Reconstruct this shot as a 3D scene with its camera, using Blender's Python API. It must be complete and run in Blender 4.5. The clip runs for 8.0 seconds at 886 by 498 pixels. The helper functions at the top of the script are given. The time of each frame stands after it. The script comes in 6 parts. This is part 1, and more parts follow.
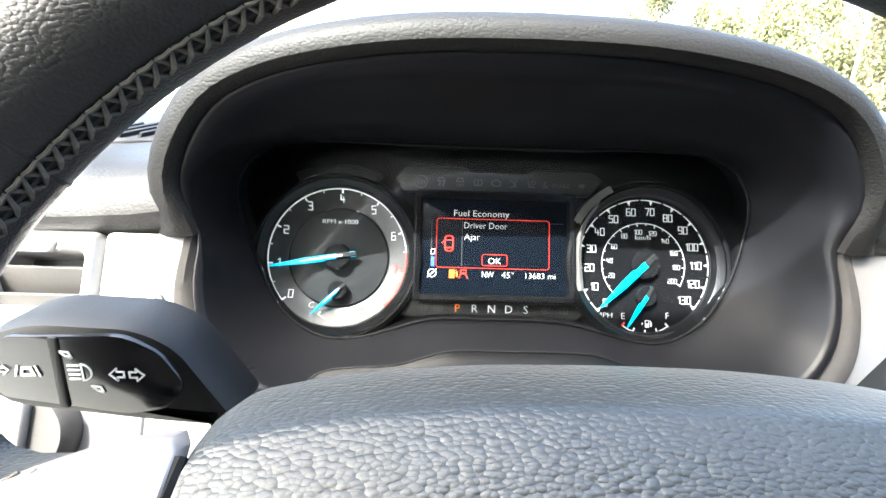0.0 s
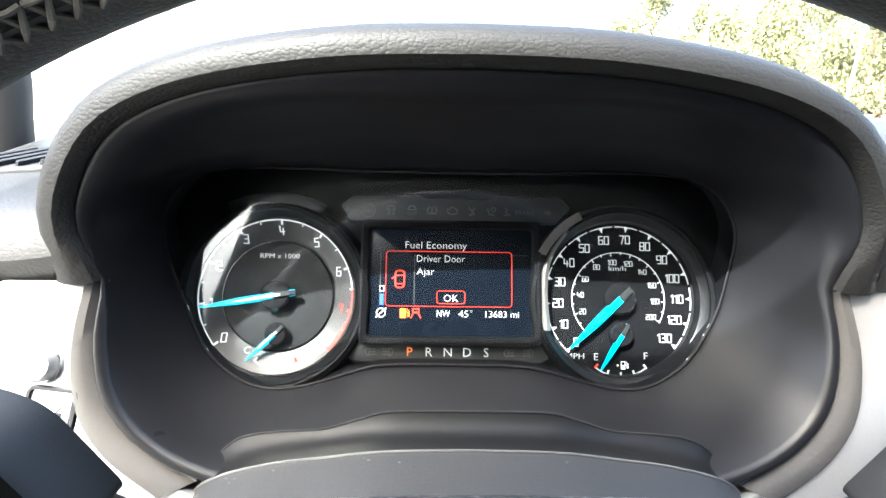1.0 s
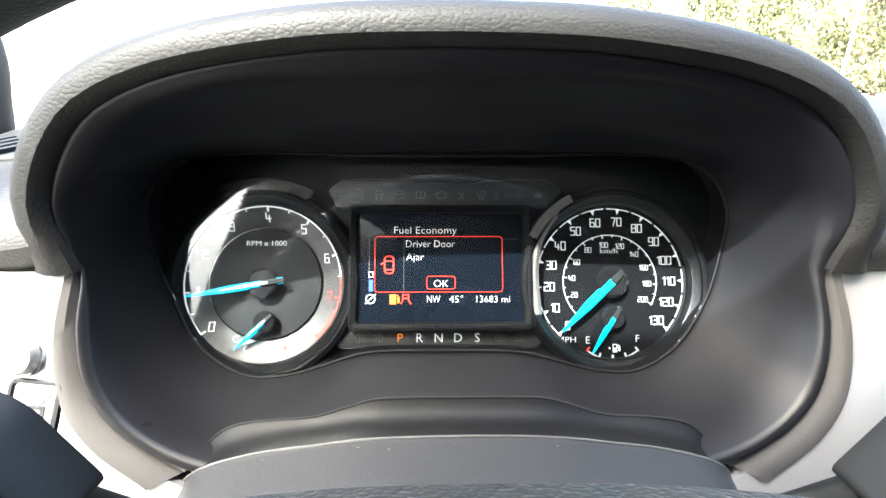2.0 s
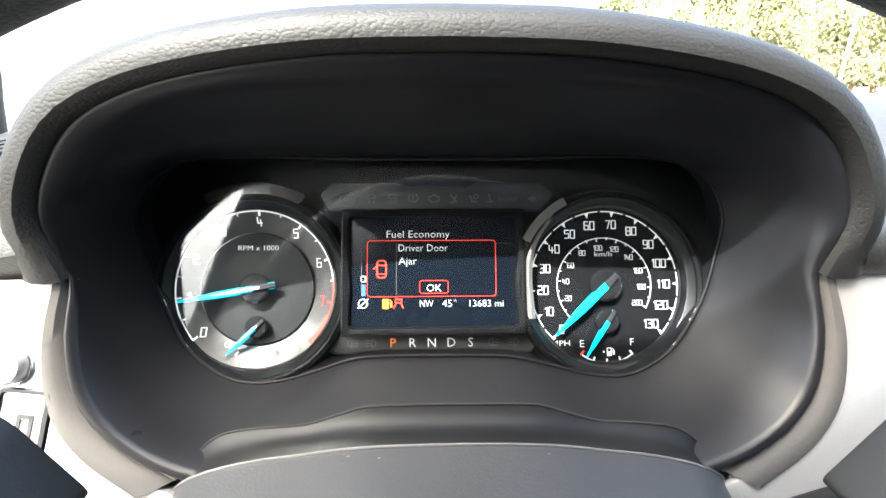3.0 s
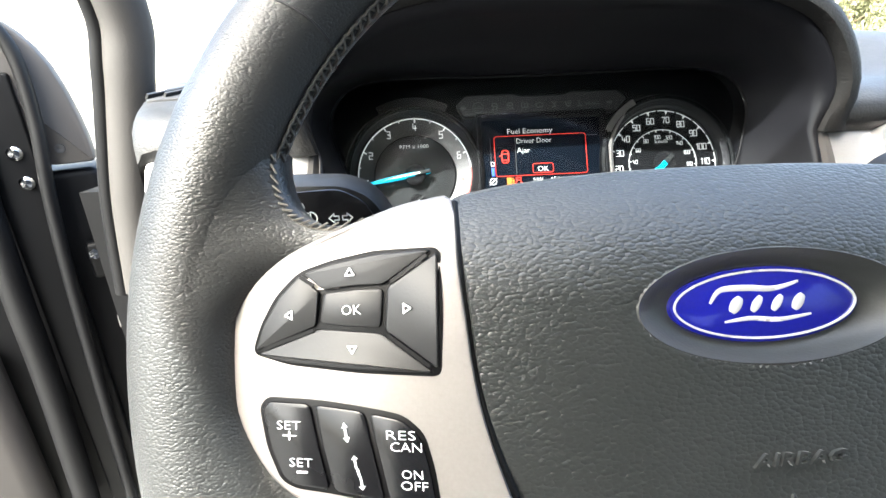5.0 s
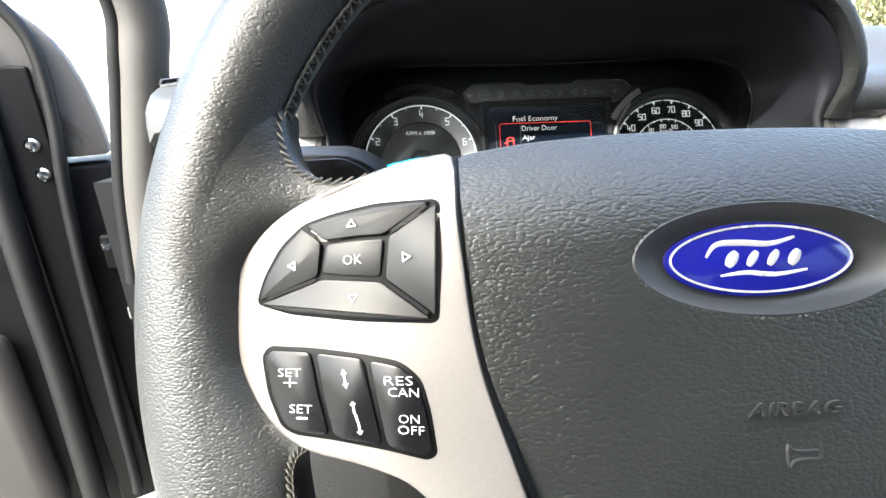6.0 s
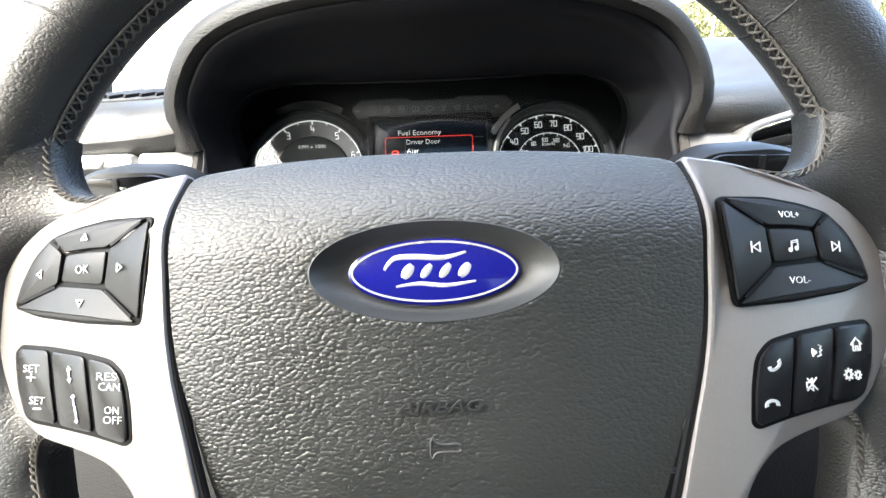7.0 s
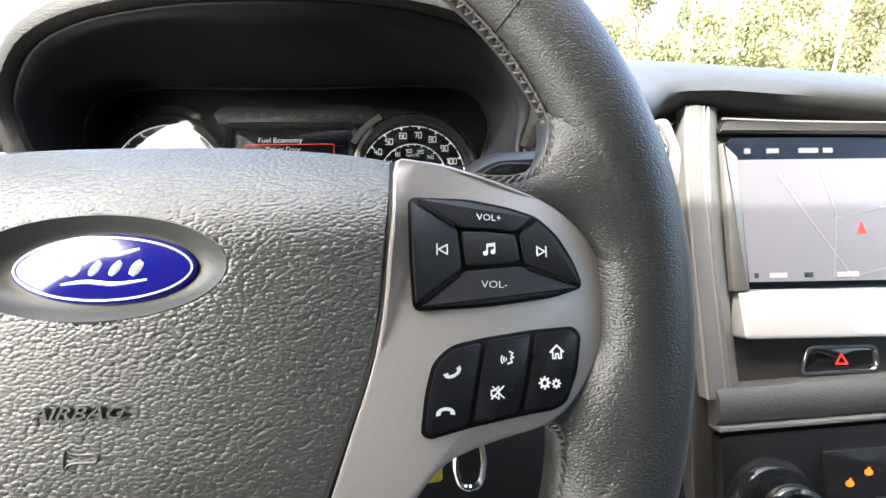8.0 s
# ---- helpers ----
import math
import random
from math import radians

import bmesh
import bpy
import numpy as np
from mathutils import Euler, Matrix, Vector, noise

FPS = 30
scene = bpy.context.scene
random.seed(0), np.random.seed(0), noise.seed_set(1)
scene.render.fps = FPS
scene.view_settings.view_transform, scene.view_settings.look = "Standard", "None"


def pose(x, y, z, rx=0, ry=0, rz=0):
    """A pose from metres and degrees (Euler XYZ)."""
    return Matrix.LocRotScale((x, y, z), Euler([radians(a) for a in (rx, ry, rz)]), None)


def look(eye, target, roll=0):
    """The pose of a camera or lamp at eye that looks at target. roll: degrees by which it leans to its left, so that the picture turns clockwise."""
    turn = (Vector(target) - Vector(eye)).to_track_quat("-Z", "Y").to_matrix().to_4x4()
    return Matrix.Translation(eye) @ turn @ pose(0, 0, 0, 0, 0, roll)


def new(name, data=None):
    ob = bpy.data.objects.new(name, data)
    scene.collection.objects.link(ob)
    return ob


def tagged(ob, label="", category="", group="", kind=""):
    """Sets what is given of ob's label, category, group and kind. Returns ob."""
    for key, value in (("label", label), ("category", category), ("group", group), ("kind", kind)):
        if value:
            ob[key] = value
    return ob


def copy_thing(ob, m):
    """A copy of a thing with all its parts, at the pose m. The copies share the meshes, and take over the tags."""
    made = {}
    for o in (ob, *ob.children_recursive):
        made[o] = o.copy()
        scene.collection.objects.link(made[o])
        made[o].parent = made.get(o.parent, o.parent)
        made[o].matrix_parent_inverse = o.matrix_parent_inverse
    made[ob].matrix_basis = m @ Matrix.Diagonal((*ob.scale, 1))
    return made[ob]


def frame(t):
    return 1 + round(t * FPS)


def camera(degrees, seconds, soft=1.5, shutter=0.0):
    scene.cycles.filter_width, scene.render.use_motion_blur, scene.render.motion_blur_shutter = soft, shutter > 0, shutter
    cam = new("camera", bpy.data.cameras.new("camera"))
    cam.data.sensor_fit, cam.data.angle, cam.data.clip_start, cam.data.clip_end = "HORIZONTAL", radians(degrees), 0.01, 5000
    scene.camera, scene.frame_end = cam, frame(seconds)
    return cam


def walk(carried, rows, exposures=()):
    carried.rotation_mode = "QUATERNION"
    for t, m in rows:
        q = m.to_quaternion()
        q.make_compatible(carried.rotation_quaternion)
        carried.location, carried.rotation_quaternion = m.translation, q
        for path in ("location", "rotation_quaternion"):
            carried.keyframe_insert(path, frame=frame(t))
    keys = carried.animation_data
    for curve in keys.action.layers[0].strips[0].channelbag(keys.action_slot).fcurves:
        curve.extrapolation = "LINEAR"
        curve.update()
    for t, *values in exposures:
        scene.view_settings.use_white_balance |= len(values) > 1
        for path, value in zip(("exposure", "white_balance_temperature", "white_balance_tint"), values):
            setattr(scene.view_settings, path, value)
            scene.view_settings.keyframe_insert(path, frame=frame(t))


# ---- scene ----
cam = camera(87.0, 8.0, soft=1.5)
# seconds, eye (from the wheel hub), yaw, pitch, roll
PATH = [
    (0.0, -0.0440, -0.0454, 0.0997, -1.16, -17.60, 1.98),
    (0.5, -0.0243, -0.0262, 0.1079, -1.11, -17.00, 1.54),
    (1.0, -0.0154, -0.0128, 0.1079, -0.85, -17.04, 1.07),
    (1.5, -0.0132, -0.0104, 0.1059, -1.15, -18.02, 0.65),
    (3.0, -0.0080, -0.0066, 0.1100, -1.40, -19.30, 0.14),
    (3.5, -0.0060, -0.0058, 0.1115, -1.10, -19.60, -0.09),
    (4.0, -0.0249, -0.0323, 0.1100, -2.15, -19.50, -0.23),
    (4.5, -0.0757, -0.0911, 0.1034, -3.17, -21.14, -0.71),
    (4.8, -0.0922, -0.1112, 0.0890, -2.75, -20.90, -1.85),
    (5.0, -0.0963, -0.1201, 0.0764, -2.07, -20.48, -2.33),
    (5.2, -0.0955, -0.1266, 0.0653, -1.30, -19.97, -2.50),
    (6.3, -0.0938, -0.1285, 0.0609, -0.63, -19.25, -1.40),
    (6.5, -0.0712, -0.1298, 0.0599, 0.40, -18.33, -1.57),
    (7.0, 0.0053, -0.1445, 0.0665, 0.90, -18.90, -2.20),
    (7.5, 0.0678, -0.1395, 0.0542, -1.85, -16.75, -1.02),
    (8.0, 0.0999, -0.1417, 0.0568, -1.51, -16.66, -0.48),
]
HUB = 1.15  # height of the wheel hub over the ground
walk(cam, [(t, pose(x, y, HUB + z, 90 + pitch, 0, yaw) @ pose(0, 0, 0, 0, 0, roll)) for t, x, y, z, yaw, pitch, roll in PATH],
     [(0.0, 4.06, 5950, 1), (0.5, 4.08, 5900, 1), (3.0, 4.16, 6100, 1), (3.5, 4.18, 6050, 1), (4.0, 4.7, 6100, 2), (4.5, 4.24, 6150, 2), (5.0, 3.8, 6000, 1), (6.5, 3.8, 5950, 1), (7.0, 3.92, 6080, 2), (7.5, 3.96, 6300, 3), (8.0, 3.92, 6250, 3)])

# ---- light ----
world = bpy.data.worlds.new("sky")
scene.world = world
world.use_nodes = True
wn = world.node_tree
sky = wn.nodes.new("ShaderNodeTexSky")
sky.sky_type, sky.sun_disc = "NISHITA", False
SUN_EL, SUN_AZ = 55, 221  # elevation; azimuth, clockwise from +y
sky.sun_elevation, sky.sun_rotation = radians(SUN_EL), radians(SUN_AZ)
sky.air_density, sky.dust_density, sky.ozone_density = 1.0, 9.0, 0.3
wn.links.new(sky.outputs[0], wn.nodes["Background"].inputs[0])
wn.nodes["Background"].inputs[1].default_value = 0.15
sun_dir = Vector((math.sin(radians(SUN_AZ)) * math.cos(radians(SUN_EL)), math.cos(radians(SUN_AZ)) * math.cos(radians(SUN_EL)), math.sin(radians(SUN_EL))))
sun = new("sun", bpy.data.lights.new("sun", "SUN"))
sun.data.energy, sun.data.angle, sun.data.color = 1.5, radians(0.6), (1.0, 0.95, 0.88)
sun.matrix_world = look(sun_dir * 20, (0, 0, 0))


# ---- materials ----
def material(name, base, rough=0.5, metal=0.0, grain=0.0, cell=0.002, wear=0.0, coat=0.0, emit=None, strength=1.0, kind="noise", spec=0.5, depth=0.0006, sheen=0.0):
    """A procedural surface: base colour with variation at two scales, roughness variation and fine relief of the given cell size."""
    m = bpy.data.materials.new(name)
    m.use_nodes = True
    n, l = m.node_tree.nodes, m.node_tree.links
    p = n["Principled BSDF"]
    p.inputs["Base Color"].default_value = (*base, 1)
    p.inputs["Roughness"].default_value, p.inputs["Metallic"].default_value = rough, metal
    p.inputs["Coat Weight"].default_value, p.inputs["Specular IOR Level"].default_value = coat, spec
    p.inputs["Sheen Weight"].default_value, p.inputs["Sheen Roughness"].default_value = sheen, 0.3
    if emit:
        p.inputs["Emission Color"].default_value = (*emit, 1)
        p.inputs["Emission Strength"].default_value = strength
    co = n.new("ShaderNodeTexCoord").outputs["Object"]
    if wear:
        big = n.new("ShaderNodeTexNoise")
        big.inputs["Scale"].default_value, big.inputs["Detail"].default_value = 14, 6
        fine = n.new("ShaderNodeTexNoise")
        fine.inputs["Scale"].default_value, fine.inputs["Detail"].default_value = 900, 3
        both = n.new("ShaderNodeMath")
        both.operation = "ADD"
        l.new(co, big.inputs["Vector"]), l.new(co, fine.inputs["Vector"])
        l.new(big.outputs[0], both.inputs[0]), l.new(fine.outputs[0], both.inputs[1])
        tone = n.new("ShaderNodeMapRange")
        tone.inputs["From Min"].default_value, tone.inputs["From Max"].default_value = 0.6, 1.4
        tone.inputs["To Min"].default_value, tone.inputs["To Max"].default_value = 1 - wear, 1 + wear
        l.new(both.outputs[0], tone.inputs["Value"])
        mix = n.new("ShaderNodeVectorMath")
        mix.operation = "SCALE"
        mix.inputs[0].default_value = base
        l.new(tone.outputs[0], mix.inputs["Scale"]), l.new(mix.outputs[0], p.inputs["Base Color"])
        rr = n.new("ShaderNodeMapRange")
        rr.inputs["From Min"].default_value, rr.inputs["From Max"].default_value = 0.3, 0.7
        rr.inputs["To Min"].default_value, rr.inputs["To Max"].default_value = max(0.03, rough - 0.08), rough + 0.08
        l.new(big.outputs[0], rr.inputs["Value"]), l.new(rr.outputs[0], p.inputs["Roughness"])
    if grain:
        bump = n.new("ShaderNodeBump")
        bump.inputs["Strength"].default_value, bump.inputs["Distance"].default_value = grain, depth
        if kind == "leather":
            warp = n.new("ShaderNodeTexNoise")
            warp.inputs["Scale"].default_value = 0.45 / cell
            mixv = n.new("ShaderNodeVectorMath")
            mixv.operation = "MULTIPLY_ADD"
            mixv.inputs[1].default_value = (cell * 0.4,) * 3
            wide = n.new("ShaderNodeVectorMath")
            wide.operation = "MULTIPLY"
            wide.inputs[1].default_value = (0.72, 1.15, 1.0)
            l.new(co, wide.inputs[0])
            l.new(co, warp.inputs["Vector"]), l.new(warp.outputs["Color"], mixv.inputs[0]), l.new(wide.outputs[0], mixv.inputs[2])
            tex = n.new("ShaderNodeTexVoronoi")
            tex.feature = "F1"
            tex.inputs["Scale"].default_value = 1 / cell
            l.new(mixv.outputs[0], tex.inputs["Vector"])
            cube = n.new("ShaderNodeMath")
            cube.operation = "POWER"
            cube.inputs[1].default_value = 2.2
            l.new(tex.outputs["Distance"], cube.inputs[0])
            rise = n.new("ShaderNodeMath")
            rise.operation = "MULTIPLY_ADD"
            rise.inputs[1].default_value, rise.inputs[2].default_value = -3.2, 1.0
            l.new(cube.outputs[0], rise.inputs[0])
            fold = n.new("ShaderNodeMath")
            fold.operation = "MULTIPLY_ADD"
            fold.inputs[1].default_value = 0.5
            l.new(warp.outputs[0], fold.inputs[0]), l.new(rise.outputs[0], fold.inputs[2])
            l.new(fold.outputs[0], bump.inputs["Height"])
        else:
            tex = n.new("ShaderNodeTexNoise")
            tex.inputs["Scale"].default_value, tex.inputs["Detail"].default_value = 1 / cell, 3
            l.new(co, tex.inputs["Vector"]), l.new(tex.outputs[0], bump.inputs["Height"])
        l.new(bump.outputs[0], p.inputs["Normal"])
    return m


RIM_LEATHER = material("rim_leather", (0.0135, 0.0138, 0.0136), 0.42, grain=0.8, cell=0.00082, wear=0.15, kind="leather", spec=0.6, sheen=0.12, depth=0.000062)
PAD_GRAIN = material("pad_grain", (0.0155, 0.0170, 0.0162), 0.42, grain=1.0, cell=0.00115, wear=0.12, kind="leather", depth=0.000082, spec=0.75, sheen=0.25)
PAD_SMOOTH = material("pad_smooth", (0.016, 0.0172, 0.0165), 0.50, grain=0.1, cell=0.0008, wear=0.08, spec=0.7, sheen=0.25)
DASH_GRAIN = material("dash_grain", (0.0090, 0.0088, 0.0088), 0.54, spec=0.2, grain=0.5, cell=0.0012, wear=0.15, kind="leather", depth=0.00011)
# lighter copy of the dash grain: windscreen light on the top put into colour
DASH_LIT = material("dash_lit", (0.016, 0.0157, 0.0155), 0.5, spec=0.45, grain=0.5, cell=0.0012, wear=0.12, kind="leather", depth=0.00010)
SHROUD = material("shroud_plastic", (0.0062, 0.0063, 0.0078), 0.34, grain=0.03, cell=0.0012, wear=0.015, spec=0.2)
FASCIA = material("fascia_grain", (0.048, 0.0475, 0.0465), 0.5, grain=0.5, cell=0.0014, wear=0.12, kind="leather", depth=0.00012)
FASCIA_DARK = material("fascia_dark", (0.022, 0.020, 0.019), 0.45, grain=0.1, cell=0.001, wear=0.1)
DOOR_BLACK = material("door_black", (0.003, 0.003, 0.0034), 0.48, wear=0.15, spec=0.12)
LEVER = material("lever_black", (0.010, 0.010, 0.010), 0.48, grain=0.1, cell=0.0008, wear=0.12, spec=0.35)
BACKING = material("cluster_plate", (0.0040, 0.0043, 0.0050), 0.5, spec=0.14, grain=0.08, cell=0.0008, wear=0.1)
SATIN = material("satin_silver", (0.265, 0.245, 0.234), 0.42, metal=0.55, grain=0.08, cell=0.0006, wear=0.06)
TRIM_SILVER = material("trim_silver", (0.37, 0.362, 0.358), 0.34, metal=0.6, grain=0.06, cell=0.0006, wear=0.05)
MARK_SILVER = material("mark_silver", (0.62, 0.62, 0.62), 0.3, metal=0.35, wear=0.04)
CHROME = material("chrome", (0.80, 0.80, 0.80), 0.12, metal=1.0, wear=0.04)
BRUSHED = material("dial_silver", (0.078, 0.078, 0.078), 0.42, metal=1.0, wear=0.08)
KEY_BLACK = material("button_black", (0.0095, 0.0095, 0.0102), 0.42, grain=0.05, cell=0.0008, wear=0.1, spec=0.35)
ROCKER_BLACK = material("rocker_black", (0.006, 0.006, 0.007), 0.28, wear=0.1, spec=0.3)
GLOSS = material("gloss_black", (0.010, 0.010, 0.011), 0.12, wear=0.1)
MATTE = material("matte_black", (0.016, 0.016, 0.017), 0.6, grain=0.15, cell=0.001, wear=0.15)
DIAL = material("dial_black", (0.005, 0.005, 0.006), 0.6, wear=0.1, spec=0.1)
DARK_DISC = material("dial_grey", (0.024, 0.025, 0.026), 0.6, wear=0.1, spec=0.12)
STRIP = material("strip_grey", (0.021, 0.022, 0.023), 0.5, wear=0.1, spec=0.3)
PRINT = material("white_print", (0.75, 0.75, 0.75), 0.5)
LIT = material("lit_white", (0.6, 0.6, 0.6), 0.6, emit=(1.0, 0.95, 0.9), strength=0.042, spec=0.2)
LIT_DIM = material("dim_print", (0.085, 0.085, 0.085), 0.6, spec=0.2)
LIT_RED = material("lit_red", (0.5, 0.02, 0.01), 0.5, emit=(1.0, 0.06, 0.03), strength=0.068)
LIT_ORANGE = material("lit_orange", (0.5, 0.12, 0.01), 0.5, emit=(1.0, 0.22, 0.02), strength=0.085)
LIT_BLUE = material("lit_blue", (0.02, 0.08, 0.5), 0.5, emit=(0.02, 0.10, 0.7), strength=0.09)
NEEDLE = material("needle_cyan", (0.03, 0.45, 0.65), 0.35, emit=(0.02, 0.55, 0.80), strength=0.09)
SCREEN = material("screen_black", (0.004, 0.006, 0.010), 0.25, wear=0.1, spec=0.08)
NAV = material("map_screen", (0.07, 0.066, 0.074), 0.2, emit=(0.42, 0.40, 0.44), strength=0.042, wear=0.05)
BEZEL_GREY = material("dial_bezel", (0.055, 0.055, 0.058), 0.4, metal=1.0, wear=0.06)
EMBLEM_BLUE = material("emblem_blue", (0.008, 0.009, 0.18), 0.18, coat=0.8, wear=0.1)
THREAD = material("thread", (0.085, 0.078, 0.068), 0.8, wear=0.2)
CLOTH = material("headliner", (0.30, 0.295, 0.28), 0.95, wear=0.05)
SEAT_CLOTH = material("cab_trim", (0.06, 0.06, 0.065), 0.85, grain=0.3, cell=0.003, wear=0.15)
PILLAR = material("pillar_trim", (0.036, 0.033, 0.031), 0.7, grain=0.2, cell=0.002, wear=0.08)
RUBBER = material("rubber", (0.0055, 0.0055, 0.006), 0.5, wear=0.15, spec=0.2)
STACK_EDGE = material("stack_edge", (0.15, 0.147, 0.143), 0.42, metal=0.4, grain=0.06, cell=0.0006, wear=0.06)
SAIL = material("mirror_trim", (0.040, 0.036, 0.034), 0.6, grain=0.2, cell=0.002, wear=0.08)
CONCRETE = material("lot_surface", (0.20, 0.197, 0.185), 0.9, grain=0.5, cell=0.03, wear=0.15)
WALL = material("cream_render", (0.75, 0.69, 0.54), 0.85, grain=0.3, cell=0.05, wear=0.08)
BARK = material("bark", (0.16, 0.11, 0.075), 0.9, grain=0.6, cell=0.05, wear=0.3, depth=0.02)
LEAF = material("foliage", (0.145, 0.150, 0.072), 0.7, wear=0.4)
POLE = material("pole_metal", (0.45, 0.44, 0.42), 0.5, metal=0.5, wear=0.1)
CAR_WHITE = material("car_white", (0.75, 0.75, 0.75), 0.25, coat=0.5, wear=0.05)
GLASS_DARK = material("car_glass", (0.02, 0.025, 0.03), 0.08)
TYRE = material("tyre", (0.02, 0.02, 0.02), 0.8, wear=0.2)
YELLOW = material("yellow_plain", (0.55, 0.42, 0.03), 0.5, wear=0.1)


def clear_pane(name, tint, ior):
    """Thin clear plastic: see-through, with a gloss that grows towards grazing angles."""
    m = bpy.data.materials.new(name)
    m.use_nodes = True
    n, l = m.node_tree.nodes, m.node_tree.links
    n.remove(n["Principled BSDF"])
    clear, gloss, mix, fres = n.new("ShaderNodeBsdfTransparent"), n.new("ShaderNodeBsdfGlossy"), n.new("ShaderNodeMixShader"), n.new("ShaderNodeFresnel")
    clear.inputs["Color"].default_value = (*tint, 1)
    gloss.inputs["Roughness"].default_value = 0.03
    fres.inputs["IOR"].default_value = ior
    l.new(fres.outputs[0], mix.inputs[0]), l.new(clear.outputs[0], mix.inputs[1]), l.new(gloss.outputs[0], mix.inputs[2])
    l.new(mix.outputs[0], n["Material Output"].inputs["Surface"])
    return m


CLEAR = clear_pane("clear_cover", (0.94, 0.95, 0.96), 1.33)
PRIVACY = clear_pane("privacy_glass", (0.41, 0.425, 0.42), 1.3)
TINTED = clear_pane("side_glass", (0.92, 0.94, 0.93), 1.3)


# ---- building helpers ----
def root(name, m, label, category, group="", kind=""):
    ob = new(name)
    ob.empty_display_size = 0.02
    ob.matrix_world = m
    return tagged(ob, label, category, group, kind)


def part(name, bm, mat, parent=None, label="", smooth=True, sharp=38):
    me = bpy.data.meshes.new(name)
    bmesh.ops.recalc_face_normals(bm, faces=bm.faces)
    bm.to_mesh(me)
    bm.free()
    me.materials.append(mat)
    if smooth:
        for f in me.polygons:
            f.use_smooth = True
        me.set_sharp_from_angle(angle=radians(sharp))
    ob = new(name, me)
    if parent:
        ob.parent = parent
    return tagged(ob, label) if label else ob


def thing(name, bm, mat, label, category, group="", kind="", m=None, smooth=True):
    ob = part(name, bm, mat, smooth=smooth)
    if m is not None:
        ob.matrix_world = m
    return tagged(ob, label, category, group, kind)


def mm(points):
    return [tuple(c * 0.001 for c in p) for p in points]


def curve(points, closed=False, steps=6):
    """Catmull-Rom through the points."""
    p = [Vector(q) for q in points]
    n, out = len(p), []
    for i in range(n if closed else n - 1):
        a, b = (p[(i - 1) % n], p[(i + 2) % n]) if closed else (p[max(i - 1, 0)], p[min(i + 2, n - 1)])
        c, d = p[i], p[(i + 1) % n]
        for k in range(steps):
            t = k / steps
            out.append(0.5 * ((2 * c) + (d - a) * t + (2 * a - 5 * c + 4 * d - b) * t * t + (3 * c - a - 3 * d + b) * t ** 3))
    if not closed:
        out.append(p[-1])
    return out


def inset(points, d):
    """A closed 2D outline moved inwards by d (its winding may be either)."""
    p = [Vector(q[:2]) for q in points]
    n = len(p)
    area = sum(p[i].x * p[(i + 1) % n].y - p[(i + 1) % n].x * p[i].y for i in range(n))
    s, out = (1 if area > 0 else -1), []
    for i in range(n):
        e = (p[(i + 1) % n] - p[i - 1]).normalized()
        out.append(p[i] + Vector((-e.y, e.x)) * s * d)
    return out


def fillet(points, r, steps=4):
    """A closed 2D polygon with its corners rounded."""
    p = [Vector(q[:2]) for q in points]
    n, out = len(p), []
    for i in range(n):
        a, b, c = p[i - 1], p[i], p[(i + 1) % n]
        u, v = (a - b), (c - b)
        k = min(r, u.length * 0.45, v.length * 0.45)
        s, e = b + u.normalized() * k, b + v.normalized() * k
        for j in range(steps + 1):
            t = j / steps
            out.append(s * (1 - t) ** 2 + b * 2 * t * (1 - t) + e * t * t)
    return out


def flat(x, y):
    return 0.0


def slab(outline, depth, bevel=0.0, height=flat, lift=0.0, bm=None):
    """A plate with the given outline whose top follows height(x, y) + lift, with a rounded edge and a side wall."""
    bm = bm or bmesh.new()
    o = [Vector(q[:2]) for q in outline]
    rings = [(o, -depth)]
    if bevel:
        rings += [(o, -bevel), (inset(o, bevel * 0.3), -bevel * 0.3), (inset(o, bevel), 0.0)]
    else:
        rings += [(o, 0.0)]
    loops = [[bm.verts.new((q.x, q.y, height(q.x, q.y) + lift + dz)) for q in ring] for ring, dz in rings]
    n = len(o)
    for a, b in zip(loops, loops[1:]):
        for i in range(n):
            bm.faces.new((a[i], a[(i + 1) % n], b[(i + 1) % n], b[i]))
    bm.faces.new(loops[-1])
    bm.faces.new(loops[0][::-1])
    return bm


def dome(outline, rings, height, centre=(0, 0), skirt=None, bm=None):
    """A patch over a star-shaped outline, its height given over the plane; skirt: a list of (grow, drop) rings past the edge."""
    bm = bm or bmesh.new()
    c = Vector(centre)
    o = [Vector(q[:2]) for q in outline]
    n = len(o)
    mid = bm.verts.new((c.x, c.y, height(c.x, c.y)))
    last = None
    for k in range(1, rings + 1):
        s = k / rings
        ring = []
        for q in o:
            w = c + (q - c) * s
            ring.append(bm.verts.new((w.x, w.y, height(w.x, w.y))))
        for i in range(n):
            if last:
                bm.faces.new((last[i], last[(i + 1) % n], ring[(i + 1) % n], ring[i]))
            else:
                bm.faces.new((mid, ring[(i + 1) % n], ring[i]))
        last = ring
    for grow, drop in skirt or []:
        ring = []
        for q in inset(o, -grow):
            ring.append(bm.verts.new((q.x, q.y, height(q.x, q.y) - drop)))
        for i in range(n):
            bm.faces.new((last[i], last[(i + 1) % n], ring[(i + 1) % n], ring[i]))
        last = ring
    return bm


